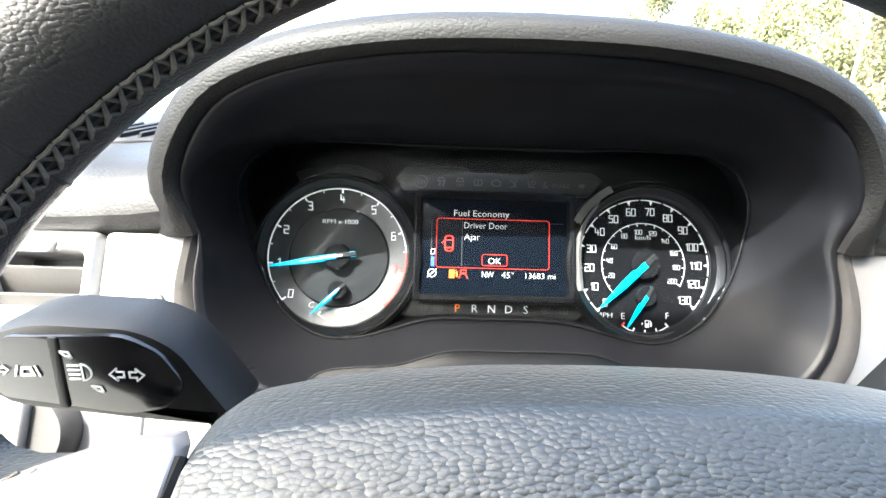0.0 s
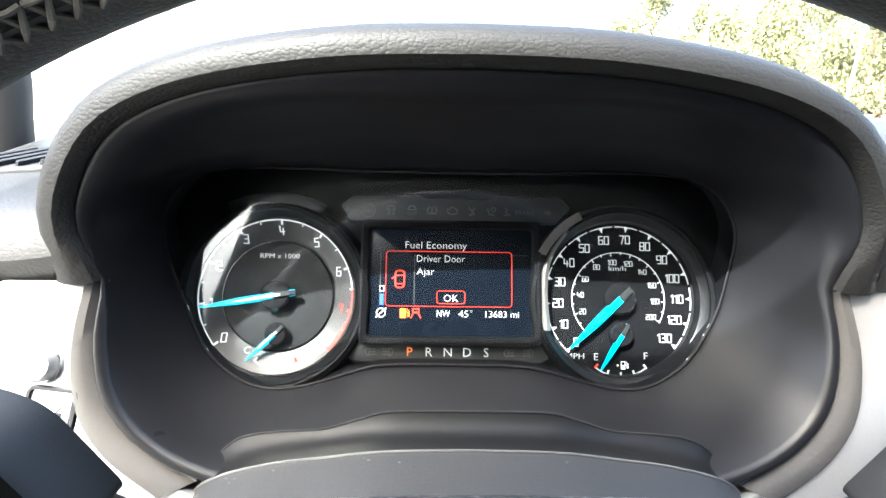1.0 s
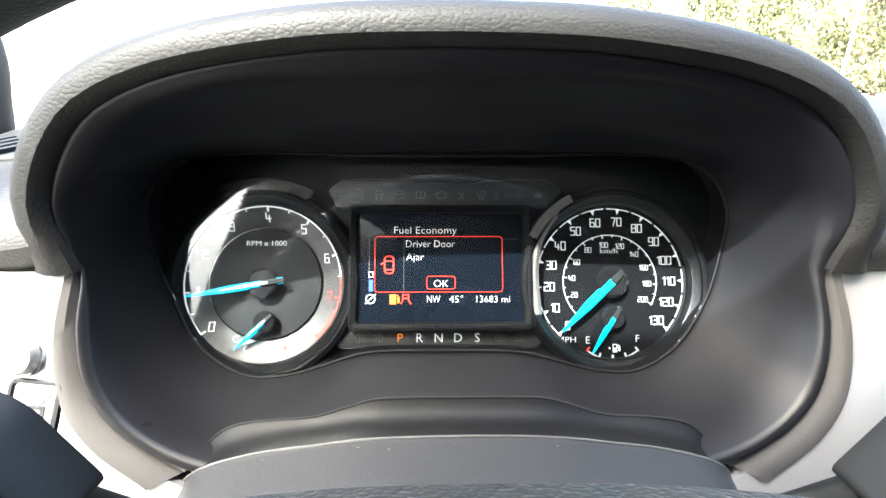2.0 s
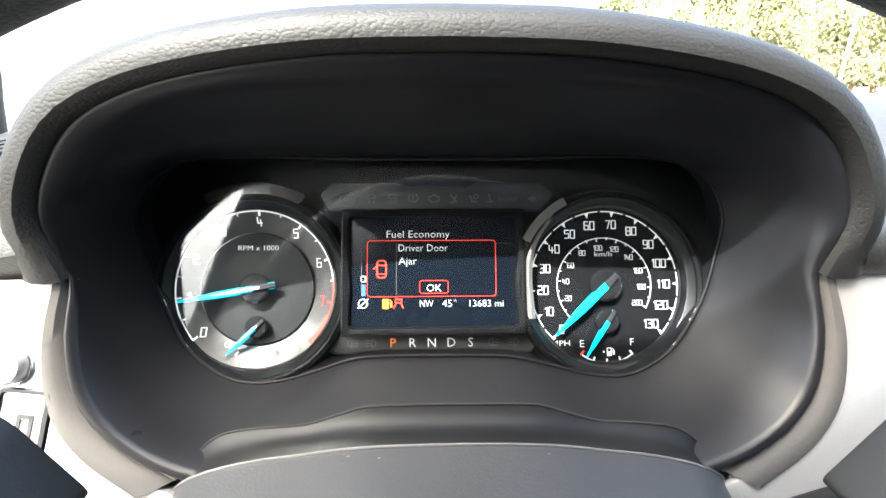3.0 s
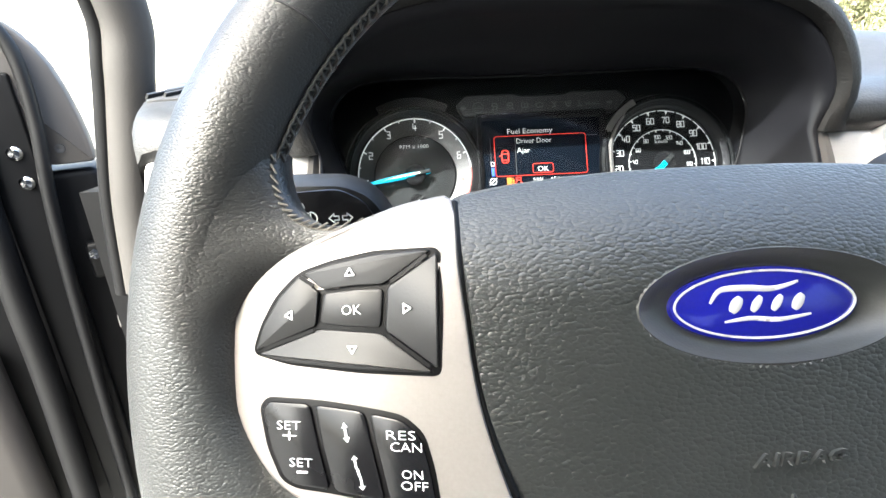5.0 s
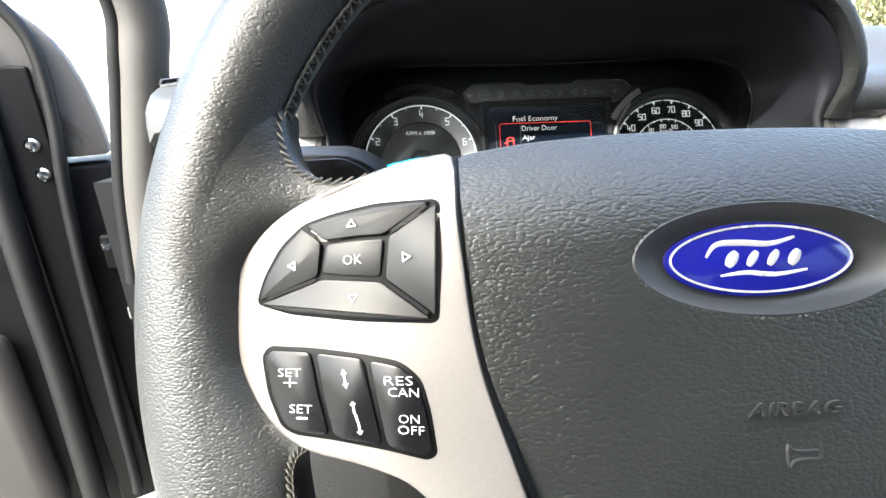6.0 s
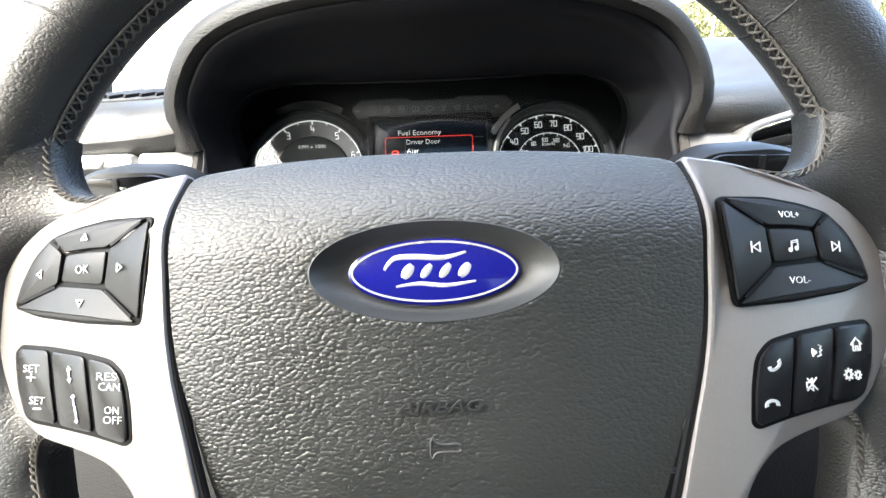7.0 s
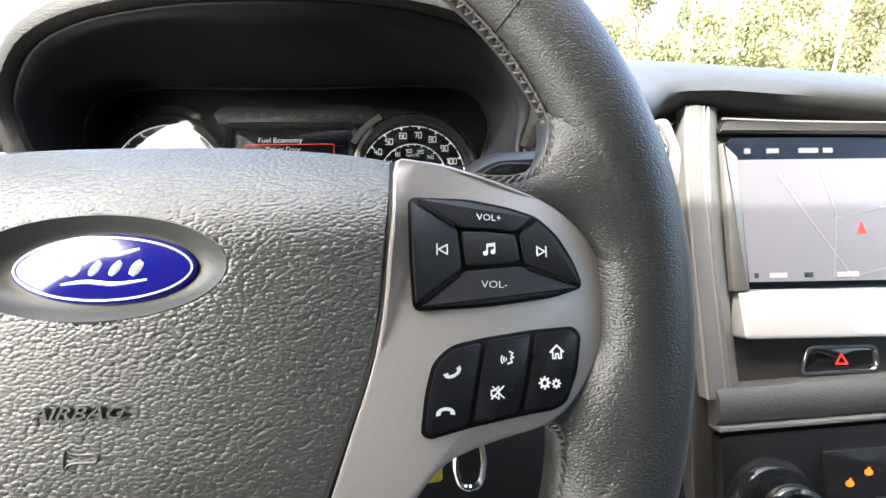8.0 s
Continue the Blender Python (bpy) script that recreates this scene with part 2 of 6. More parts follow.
def loft(rings, closed=True, caps=False, bm=None):
    """Faces between rings of equal length; closed: each ring is a loop."""
    bm = bm or bmesh.new()
    vs = [[bm.verts.new(q) for q in r] for r in rings]
    n = len(rings[0])
    for a, b in zip(vs, vs[1:]):
        for i in range(n if closed else n - 1):
            bm.faces.new((a[i], a[(i + 1) % n], b[(i + 1) % n], b[i]))
    if caps:
        bm.faces.new(vs[0][::-1]), bm.faces.new(vs[-1])
    return bm


def tube(path, radius, sides=10, closed=False, bm=None, flatten=1.0):
    """A round bar along a path; radius: a number or one for each point."""
    p = [Vector(q) for q in path]
    n = len(p)
    rings = []
    up = Vector((0.123, 0.2, 0.97)).normalized()
    for i in range(n):
        t = (p[(i + 1) % n] - p[i - 1]) if closed else (p[min(i + 1, n - 1)] - p[max(i - 1, 0)])
        t.normalize()
        a = (up - t * up.dot(t)).normalized()
        b = t.cross(a)
        r = radius[i] if isinstance(radius, (list, tuple)) else radius
        rings.append([p[i] + (a * math.cos(k * math.tau / sides) * flatten + b * math.sin(k * math.tau / sides)) * r for k in range(sides)])
        up = a
    if closed:
        rings.append(rings[0])
    return loft(rings, True, not closed, bm)


def box(x0, x1, y0, y1, z0, z1, bevel=0.0, bm=None):
    out = bm or bmesh.new()
    made = bmesh.ops.create_cube(out, size=1.0, matrix=Matrix.Translation(((x0 + x1) / 2, (y0 + y1) / 2, (z0 + z1) / 2)) @ Matrix.Diagonal((x1 - x0, y1 - y0, z1 - z0, 1)))
    if bevel:
        es = {e for v in made["verts"] for e in v.link_edges}
        bmesh.ops.bevel(out, geom=list(es), offset=bevel, segments=3, profile=0.5, affect="EDGES")
    return out


def lathe(profile, sides=48, bm=None):
    """A body of revolution round z from (radius, height) pairs."""
    return loft([[(r * math.cos(k * math.tau / sides), r * math.sin(k * math.tau / sides), z) for k in range(sides)] for r, z in profile], True, True, bm)


def shift(bm, m):
    bmesh.ops.transform(bm, matrix=m, verts=bm.verts)
    return bm


def ring_arc(r0, r1, a0, a1, z=0.0, thick=0.0003, steps=40, centre=(0, 0), bm=None):
    """A flat arc band, angles in degrees, anticlockwise from x."""
    bm = bm or bmesh.new()
    full = abs(a1 - a0) >= 359.9
    pts = [radians(a0 + (a1 - a0) * k / steps) for k in range(steps if full else steps + 1)]
    rows = []
    for r, h in ((r0, z), (r0, z + thick), (r1, z + thick), (r1, z)):
        rows.append([bm.verts.new((centre[0] + r * math.cos(a), centre[1] + r * math.sin(a), h)) for a in pts])
    n = len(pts)
    for a, b in zip(rows, rows[1:] + rows[:1]):
        for i in range(n if full else n - 1):
            bm.faces.new((a[i], a[(i + 1) % n], b[(i + 1) % n], b[i]))
    return bm


def poly(points, z=0.0, thick=0.0003, bm=None):
    return slab(points, thick, 0.0, flat, z + thick, bm)


def stroke(points, width, z=0.0, thick=0.0003, closed=False, bm=None):
    """A flat line of the given width along 2D points."""
    bm = bm or bmesh.new()
    p = [Vector(q[:2]) for q in points]
    n = len(p)
    for i in range(n if closed else n - 1):
        a, b = p[i], p[(i + 1) % n]
        d = (b - a).normalized()
        s = Vector((-d.y, d.x)) * width / 2
        a, b = a - d * width * 0.3, b + d * width * 0.3
        poly([a - s, b - s, b + s, a + s], z, thick, bm)
    return bm


def text(words, width=None, size=0.01, align="CENTER", thick=0.0003, lean=0.0, bold=None):
    """Letters as a mesh lying in the plane, its baseline at y = 0; width: scaled to this width."""
    cu = bpy.data.curves.new("letters", "FONT")
    cu.body, cu.size, cu.align_x, cu.extrude, cu.shear, cu.offset = words, size, align, thick / 2, lean, -0.017 * size if bold is None else bold
    cu.resolution_u = 2
    ob = bpy.data.objects.new("letters", cu)
    scene.collection.objects.link(ob)
    dg = bpy.context.evaluated_depsgraph_get()
    me = bpy.data.meshes.new_from_object(ob.evaluated_get(dg))
    bpy.data.objects.remove(ob)
    bpy.data.curves.remove(cu)
    bm = bmesh.new()
    bm.from_mesh(me)
    bpy.data.meshes.remove(me)
    if width and bm.verts:
        xs = [v.co.x for v in bm.verts]
        k = width / (max(xs) - min(xs))
        bmesh.ops.scale(bm, vec=(k, 1, 1), verts=bm.verts)
    return bm


def at(bm, x, y, z=0.0, turn=0.0):
    return shift(bm, Matrix.Translation((x, y, z)) @ Matrix.Rotation(radians(turn), 4, "Z"))


def mirrored(points):
    return [(-p[0], *p[1:]) for p in points][::-1]


# ---- steering wheel ----
WHEEL = Matrix.Translation((0, 0, HUB)) @ Matrix.Rotation(radians(65), 4, "X")
RIM_R, RIM_A, RIM_B, RIM_Z = 0.1750, 0.0180, 0.0170, -0.012


def spoke_plane(x, y):
    roll = 0.0145 * (max(0.0, y - 0.016) / 0.030) ** 2 * max(0.0, min(1.0, 1 - (abs(x) - 0.090) / 0.090))
    return 0.0100 - 0.30 * (abs(x) - 0.0936) - roll


EMBLEM_Y = 0.0082


def pad_height(x, y):
    top = max(0.0, y - 0.012) / 0.040
    h = 0.0140 - 0.0215 * top ** 2 - 0.0030 * (x / 0.086) ** 2 - 0.010 * max(0.0, (-y - 0.045) / 0.066) ** 2
    e = math.sqrt((x / 0.0370) ** 2 + ((y - EMBLEM_Y) / 0.0150) ** 2)
    if e < 1.06:
        k = min(1.0, max(0.0, (1.06 - e) / 0.34))
        k = k * (2 - k) if k < 1 else 1.0
        h = h * (1 - k) + 0.0070 * k
    return h


def pad_skin(x, y):
    """The cover itself, let down a little under the smooth recess."""
    e = math.sqrt((x / 0.0370) ** 2 + ((y - EMBLEM_Y) / 0.0150) ** 2)
    return pad_height(x, y) - (0.0016 if e < 1.03 else 0.0)


def rim_point(a, c, extra=0.0):
    """A point on the rim: a round the wheel, c round the section (0 outwards, 90 to the driver)."""
    grip = 0.0014 * math.exp(-((abs(math.degrees(math.atan2(math.sin(a), abs(math.cos(a))))) - 2) / 24) ** 2)
    r = RIM_R + (RIM_A + grip + extra) * math.cos(c)
    dip = 0.007 * math.exp(-((math.degrees(math.atan2(math.sin(a), abs(math.cos(a)))) + 4) / 24) ** 2)
    return Vector((r * math.cos(a), r * math.sin(a), RIM_Z - dip + (RIM_B + grip + extra) * math.sin(c)))


def build_rim(parent):
    rings = []
    for i in range(145):
        a = math.tau * (i % 144) / 144
        rings.append([rim_point(a, math.tau * k / 28) for k in range(28)])
    rim = part("rim", loft(rings), RIM_LEATHER, parent, "black grained leather rim")
    # seams across the rim where the leather pieces meet
    for deg in (38, 142, 222, 318):
        a = radians(deg)
        path = [rim_point(a + 0.012 * math.sin(2 * c), c, -0.0003) for c in [math.tau * k / 24 for k in range(24)]]
        part("seam", tube(path, 0.0007, 6, True), MATTE, rim)
    # cross stitching on the inner face
    for first, last in ((20, 160), (203, 229), (311, 337)):
        bm = bmesh.new()
        n = int((last - first) / 1.55)
        for i in range(n):
            a0 = radians(first + (last - first) * i / n)
            a1 = radians(first + (last - first) * (i + 0.9) / n)
            lo, hi = radians(164), radians(181)
            am, cm = (a0 + a1) / 2, (lo + hi) / 2
            for c0, c1, rise in ((lo, hi, 0.0016), (hi, lo, 0.0008)):
                tube([rim_point(a0, c0, 0.0003), rim_point(am, cm, rise), rim_point(a1, c1, 0.0003)], [0.0004, 0.00062, 0.0004], 6, bm=bm)
            tube([rim_point(a0, lo, 0.0004), rim_point(am, lo, 0.0009), rim_point(a1, lo, 0.0004)], 0.0005, 6, bm=bm)
        part("stitching", bm, THREAD, rim, "grey-brown cross stitching")
        bm = bmesh.new()
        path = [rim_point(radians(first - 1 + (last - first + 2) * i / 60), radians(172.5), 0.00005) for i in range(61)]
        tube(path, 0.0008, 6, bm=bm)
        part("stitch_seam", bm, MATTE, rim)


PAD_HALF = mm([(0, 53), (30, 52.5), (58, 50.4), (75, 47.8), (84.6, 45), (86.3, 38), (86.2, 25), (85, 10), (83.4, -8), (80, -24), (74.5, -40), (68.5, -57), (60, -78), (47, -97), (26, -108), (0, -111)])
BEZEL = mm([(88.0, 45.4), (96, 46.2), (104, 44.8), (113, 41.8), (127, 36.6), (140, 31.0), (151, 23.2), (158.2, 13.5), (161.5, 2), (160.5, -9), (157, -20.5), (150.5, -32), (143, -39.5), (134, -43.8), (122, -46.0), (113, -48),
            (104.5, -51), (97, -57), (91, -66), (85, -79), (78, -92), (67, -104), (54, -110), (58, -98), (64, -82), (70.5, -60), (76.3, -41.5), (81.8, -24), (85, -8), (86.6, 10), (87.8, 25)])
DPAD = {
    "up": [(95.2, 29.2), (112, 28.9), (125, 27.0), (134.2, 24.6), (128.2, 19.4), (118, 20.0), (109.6, 19.9)],
    "inner": [(93.6, 28.2), (108.2, 19.2), (109.4, 6.6), (95.0, -4.3), (94.2, 10)],
    "outer": [(135.4, 24.0), (142.5, 17.5), (148, 9.0), (150.7, 1.8), (130.6, 8.6), (129.4, 18.6)],
    "down": [(96.0, -5.4), (110.6, 5.9), (120, 6.8), (129.6, 7.6), (150.2, 0.6), (140, -1.8), (118, -4.2)],
    "centre": [(109.6, 18.6), (118, 18.8), (127.8, 18.2), (129.2, 9.4), (120, 8.2), (110.8, 7.6)],
}
DPAD_BASE = [(92.6, 29.8), (112, 30.2), (126, 28.0), (136, 25.2), (143.8, 18.2), (149.2, 9.4), (152.2, 0.8), (140, -2.8), (118, -5.4), (94, -6.6), (93, 10)]
ROCKERS = [
    [(97.2, -41.2), (98.6, -31), (101, -22.4), (106, -18.2), (115.4, -16.4), (112.9, -28), (110.2, -40.6), (99, -42.6)],
    [(116.8, -16.0), (132.0, -14.2), (129.4, -27), (126.4, -38.6), (111.6, -40.4), (114.3, -28)],
    [(133.4, -14.0), (146.6, -13.4), (148.8, -15.6), (146.6, -26.5), (142.6, -35.6), (138.6, -37.4), (127.8, -38.4), (130.8, -27)],
]
KEY_BASE = [(95.8, -42.2), (97.2, -31), (99.6, -21.8), (105.4, -16.9), (116, -14.9), (132.6, -12.9), (147.4, -12.1), (150.2, -15.2), (148, -27), (143.6, -36.6), (139, -38.8), (126.8, -39.8), (111, -41.8), (98.6, -44)]


def triangle(size, turn):
    return at(stroke([(-size, -size * 0.7), (size, -size * 0.7), (0, size * 0.9)], 0.0004, closed=True), 0, 0, 0, turn)


def stick(name, bm, x, y, side, parent, mat=PRINT, lift=0.0013):
    """A printed sign on a spoke's plane, at mm places of the right spoke; side -1 sets it on the left one."""
    bmesh.ops.translate(bm, vec=(side * x * 0.001, y * 0.001, 0), verts=bm.verts)
    for v in bm.verts:
        v.co.z += spoke_plane(v.co.x, v.co.y) + lift
    return part(name, bm, mat, parent, smooth=False)


def arrow(length, width, double=True):
    bm = stroke([(0, -length / 2), (0, length / 2)], width)
    poly([(-width * 1.6, length * 0.3), (width * 1.6, length * 0.3), (0, length * 0.62)], bm=bm)
    if double:
        poly([(-width * 1.6, -length * 0.3), (0, -length * 0.62), (width * 1.6, -length * 0.3)], bm=bm)
    return bm


def handset(turn):
    bm = stroke(curve(mm([(-2.3, -0.6), (-1.6, 0.3), (0, 0.65), (1.6, 0.3), (2.3, -0.6)]), steps=4), 0.0009)
    poly(mm([(-2.9, -1.2), (-1.4, -0.9), (-1.5, 0.2), (-2.6, 0.2)]), bm=bm), poly(mm([(1.4, -0.9), (2.9, -1.2), (2.6, 0.2), (1.5, 0.2)]), bm=bm)
    return at(bm, 0, 0, 0, turn)


def gear(r):
    bm = ring_arc(r * 0.45, r * 0.8, 0, 360, steps=16)
    for k in range(8):
        a = math.tau * k / 8
        stroke([(r * 0.75 * math.cos(a), r * 0.75 * math.sin(a)), (r * 1.05 * math.cos(a), r * 1.05 * math.sin(a))], r * 0.3, bm=bm)
    return bm


def note():
    bm = stroke(mm([(-1.1, -1.2), (-1.1, 1.5), (1.4, 2.0), (1.4, -0.7)]), 0.00045)
    stroke(mm([(-1.1, 0.9), (1.4, 1.4)]), 0.0004, bm=bm)
    ring_arc(0.0, 0.0008, 0, 360, steps=10, centre=(-0.0017, -0.0013), bm=bm), ring_arc(0.0, 0.0008, 0, 360, steps=10, centre=(0.0008, -0.0008), bm=bm)
    return bm


def house():
    bm = stroke(mm([(-2.3, 0.1), (0, 2.2), (2.3, 0.1)]), 0.0005)
    return stroke(mm([(-1.5, 0.5), (-1.5, -1.9), (-0.5, -1.9), (-0.5, -0.5), (0.5, -0.5), (0.5, -1.9), (1.5, -1.9), (1.5, 0.5)]), 0.00045, bm=bm)


def talker():
    bm = stroke(mm([(0.9, 1.9), (2.0, 1.4), (1.4, 0.6), (2.2, 0.1), (1.2, -0.3), (1.6, -1.4), (0.2, -1.8)]), 0.00042)
    for r in (0.9, 1.7, 2.5):
        ring_arc((r - 0.2) * 0.001, (r + 0.2) * 0.001, 150, 210, steps=8, centre=(0.0006, -0.0004), bm=bm)
    return bm


def mute():
    bm = stroke(mm([(-1.9, -0.8), (-0.9, -0.8), (0.5, -1.9), (0.5, 1.9), (-0.9, 0.8), (-1.9, 0.8)]), 0.0004, closed=True)
    stroke(mm([(-1.9, -1.7), (2.2, 1.9)]), 0.0004, bm=bm)
    return stroke(mm([(-1.4, 1.9), (2.2, -1.7)]), 0.0004, bm=bm)


def skip(side):
    bm = stroke([(-0.0014 * side, -0.0015), (-0.0014 * side, 0.0015), (0.0013 * side, 0)], 0.0004, closed=True)
    return stroke([(0.0018 * side, -0.0017), (0.0018 * side, 0.0017)], 0.0004, bm=bm)


WEB_EDGE = mm([(112, 40.5), (126, 35.2), (138.5, 30), (149.5, 22.4), (156.8, 13.2), (160, 2), (159, -9), (155.6, -20), (149.4, -31), (142.2, -38.3), (134.5, -42.2)])


def build_web(side, parent):
    """Leather that runs from the rim to the edge of the silver trim, with a rolled edge above and below."""
    inner = curve(WEB_EDGE, steps=4)
    n = len(inner) - 1

    def row(i):
        s = i / n
        turn, sec = radians(24 - 56 * s), radians(98 + 62 * abs(2 * s - 1) ** 4)
        a, b = inner[i], rim_point(turn, sec, -0.0002)
        a = Vector((a.x, a.y, spoke_plane(a.x, a.y) - 0.0016))
        w, v = math.exp(-(s / 0.12) ** 2), math.exp(-((1 - s) / 0.12) ** 2)
        c = b + (rim_point(turn, sec + 0.05) - rim_point(turn, sec)).normalized() * (a - b).length * 0.5
        c = c * (1 - w - v) + Vector((0.147, 0.033, -0.0085)) * w + Vector((0.150, -0.046, -0.0100)) * v
        return [a * (1 - k) ** 2 + c * 2 * k * (1 - k) + b * k * k for k in (0, 0.12, 0.25, 0.38, 0.5, 0.62, 0.75, 0.88, 1.0)]

    rows = [row(i) for i in range(n + 1)]

    def rolled(edge, second):
        out = []
        for grow, drop in ((0.0030, 0.014), (0.0032, 0.006), (0.0022, 0.0022), (0.0010, 0.0005)):
            line = []
            for p, q in zip(edge, second):
                d = Vector((p.x - q.x, p.y - q.y, 0)).normalized()
                line.append(p + d * grow - Vector((0, 0, drop)))
            out.append(line)
        return out

    rows = rolled(rows[0], rows[2]) + rows + rolled(rows[-1], rows[-3])[::-1]
    flip = Vector((side, 1, 1))
    web = part("spoke_cover", loft([[p * flip for p in r] for r in rows], closed=False), RIM_LEATHER, parent, "black leather where the spoke meets the rim", sharp=70)
    for edge in (rows[4], rows[-5]):
        bm = bmesh.new()
        path = curve([p * flip + Vector((0, 0, 0.0003)) for p in edge], steps=2)
        for a, b in zip(path, path[1:]):
            d = (b - a).normalized()
            o = Vector((-d.y, d.x, 0)) * 0.0011
            tube([a - o, (a + b) / 2 + Vector((0, 0, 0.0006)), b + o], 0.00038, 5, bm=bm)
            tube([a + o, b + o], 0.00032, 5, bm=bm)
        part("stitching", bm, THREAD, web, "pale grey cross stitching")


def build_spoke(side, parent):
    flip = (lambda pts: mm(pts)) if side > 0 else (lambda pts: mirrored(mm(pts)))
    build_web(side, parent)
    bez = part("spoke_bezel", slab(curve([(side * x, y) for x, y in BEZEL], True, 3), 0.006, 0.0014, spoke_plane), SATIN, parent, "satin silver spoke trim")
    well = part("button_well", slab(fillet(flip(DPAD_BASE), 0.003), 0.002, 0.0004, spoke_plane, 0.0003), DOOR_BLACK, bez)
    for name, pts in DPAD.items():
        b = part("button", slab(fillet(flip(pts), 0.0013), 0.003, 0.0005, spoke_plane, 0.0012 if name != "centre" else 0.0009), KEY_BLACK, parent, "black plastic direction button" if name != "centre" else "black plastic centre button")
        if side < 0:
            signs = {"up": (triangle(0.0013, 0), 119.5, 24.0), "down": (triangle(0.0013, 180), 119.5, 1.6), "inner": (triangle(0.0013, -90), 103.0, 12.8), "outer": (triangle(0.0013, 90), 139.0, 12.2), "centre": (text("OK", 0.0058, 0.0042), 119.4, 11.6)}
        else:
            signs = {"up": (text("VOL+", 0.0082, 0.0032), 119.0, 22.6), "down": (text("VOL-", 0.0085, 0.0034), 120.0, 0.6), "inner": (skip(-1), 103.5, 12.6), "outer": (skip(1), 136.6, 12.8), "centre": (note(), 119.0, 13.0)}
        bm, x, y = signs[name]
        stick("sign", bm, x, y, side, b, lift=0.0013)
    # grooves between the direction buttons
    for p, q in (((97, 27.4), (107, 20.6)), ((131, 20.8), (135, 23.4)), ((97.5, -3.2), (108.5, 5.2)), ((131.5, 7.4), (147, 2.6))):
        stick("groove", stroke([(side * p[0] * 0.001, p[1] * 0.001), (side * q[0] * 0.001, q[1] * 0.001)], 0.0011, thick=0.0005), 0, 0, side, well, DOOR_BLACK, 0.0011)
    part("key_well", slab(fillet(flip(KEY_BASE), 0.003), 0.002, 0.0004, spoke_plane, 0.0003), DOOR_BLACK, bez)
    for k, pts in enumerate(ROCKERS):
        b = part("rocker_button", slab(fillet(flip(pts), 0.0022), 0.003, 0.0007, spoke_plane, 0.0013), ROCKER_BLACK, parent, "gloss black rocker button with white signs")
        if side < 0:
            # counted from the hub outwards
            if k == 0:
                stick("sign", text("RES", 0.0082, 0.0036), 106.5, -23.4, side, b, lift=0.0014), stick("sign", text("CAN", 0.0088, 0.0036), 105.0, -26.6, side, b, lift=0.0014)
                stick("sign", text("ON", 0.0058, 0.0034), 103.6, -33.8, side, b, lift=0.0014), stick("sign", text("OFF", 0.0074, 0.0034), 103.2, -36.8, side, b, lift=0.0014)
            elif k == 1:
                stick("sign", at(arrow(0.0046, 0.0006), 0, 0, 0, 10), 122.4, -21.8, side, b, lift=0.0014)
                stick("sign", at(arrow(0.0030, 0.0006, False), 0, 0, 0, 10), 119.9, -30.0, side, b, lift=0.0014), stick("sign", at(arrow(0.0030, 0.0006, False), 0, 0, 0, 190), 118.2, -35.6, side, b, lift=0.0014)
                stick("sign", at(stroke([(0, -0.0008), (0, 0.0008)], 0.0007), 0, 0, 0, 15), 119.0, -32.8, side, b, lift=0.0014)
            else:
                stick("sign", text("SET", 0.0076, 0.0036), 140.2, -21.4, side, b, lift=0.0014), stick("sign", text("+", 0.0044, 0.0058), 140.0, -25.2, side, b, lift=0.0014)
                stick("sign", text("SET", 0.0072, 0.0036), 136.6, -32.0, side, b, lift=0.0014), stick("sign", stroke([(-0.0016, 0), (0.0016, 0)], 0.0005), 136.2, -33.4, side, b, lift=0.0014)
        else:
            pair = ((handset(205), 106.0, -25.2), (handset(0), 103.4, -36.0)), ((talker(), 123.2, -21.4), (mute(), 119.6, -31.8)), ((house(), 140.4, -20.4), (gear(0.0018), 135.6, -29.8))
            for bm, x, y in pair[k]:
                stick("sign", bm, x, y, side, b, lift=0.0014)
            if k == 2:
                stick("sign", gear(0.0014), 139.6, -30.3, side, b, lift=0.0014)


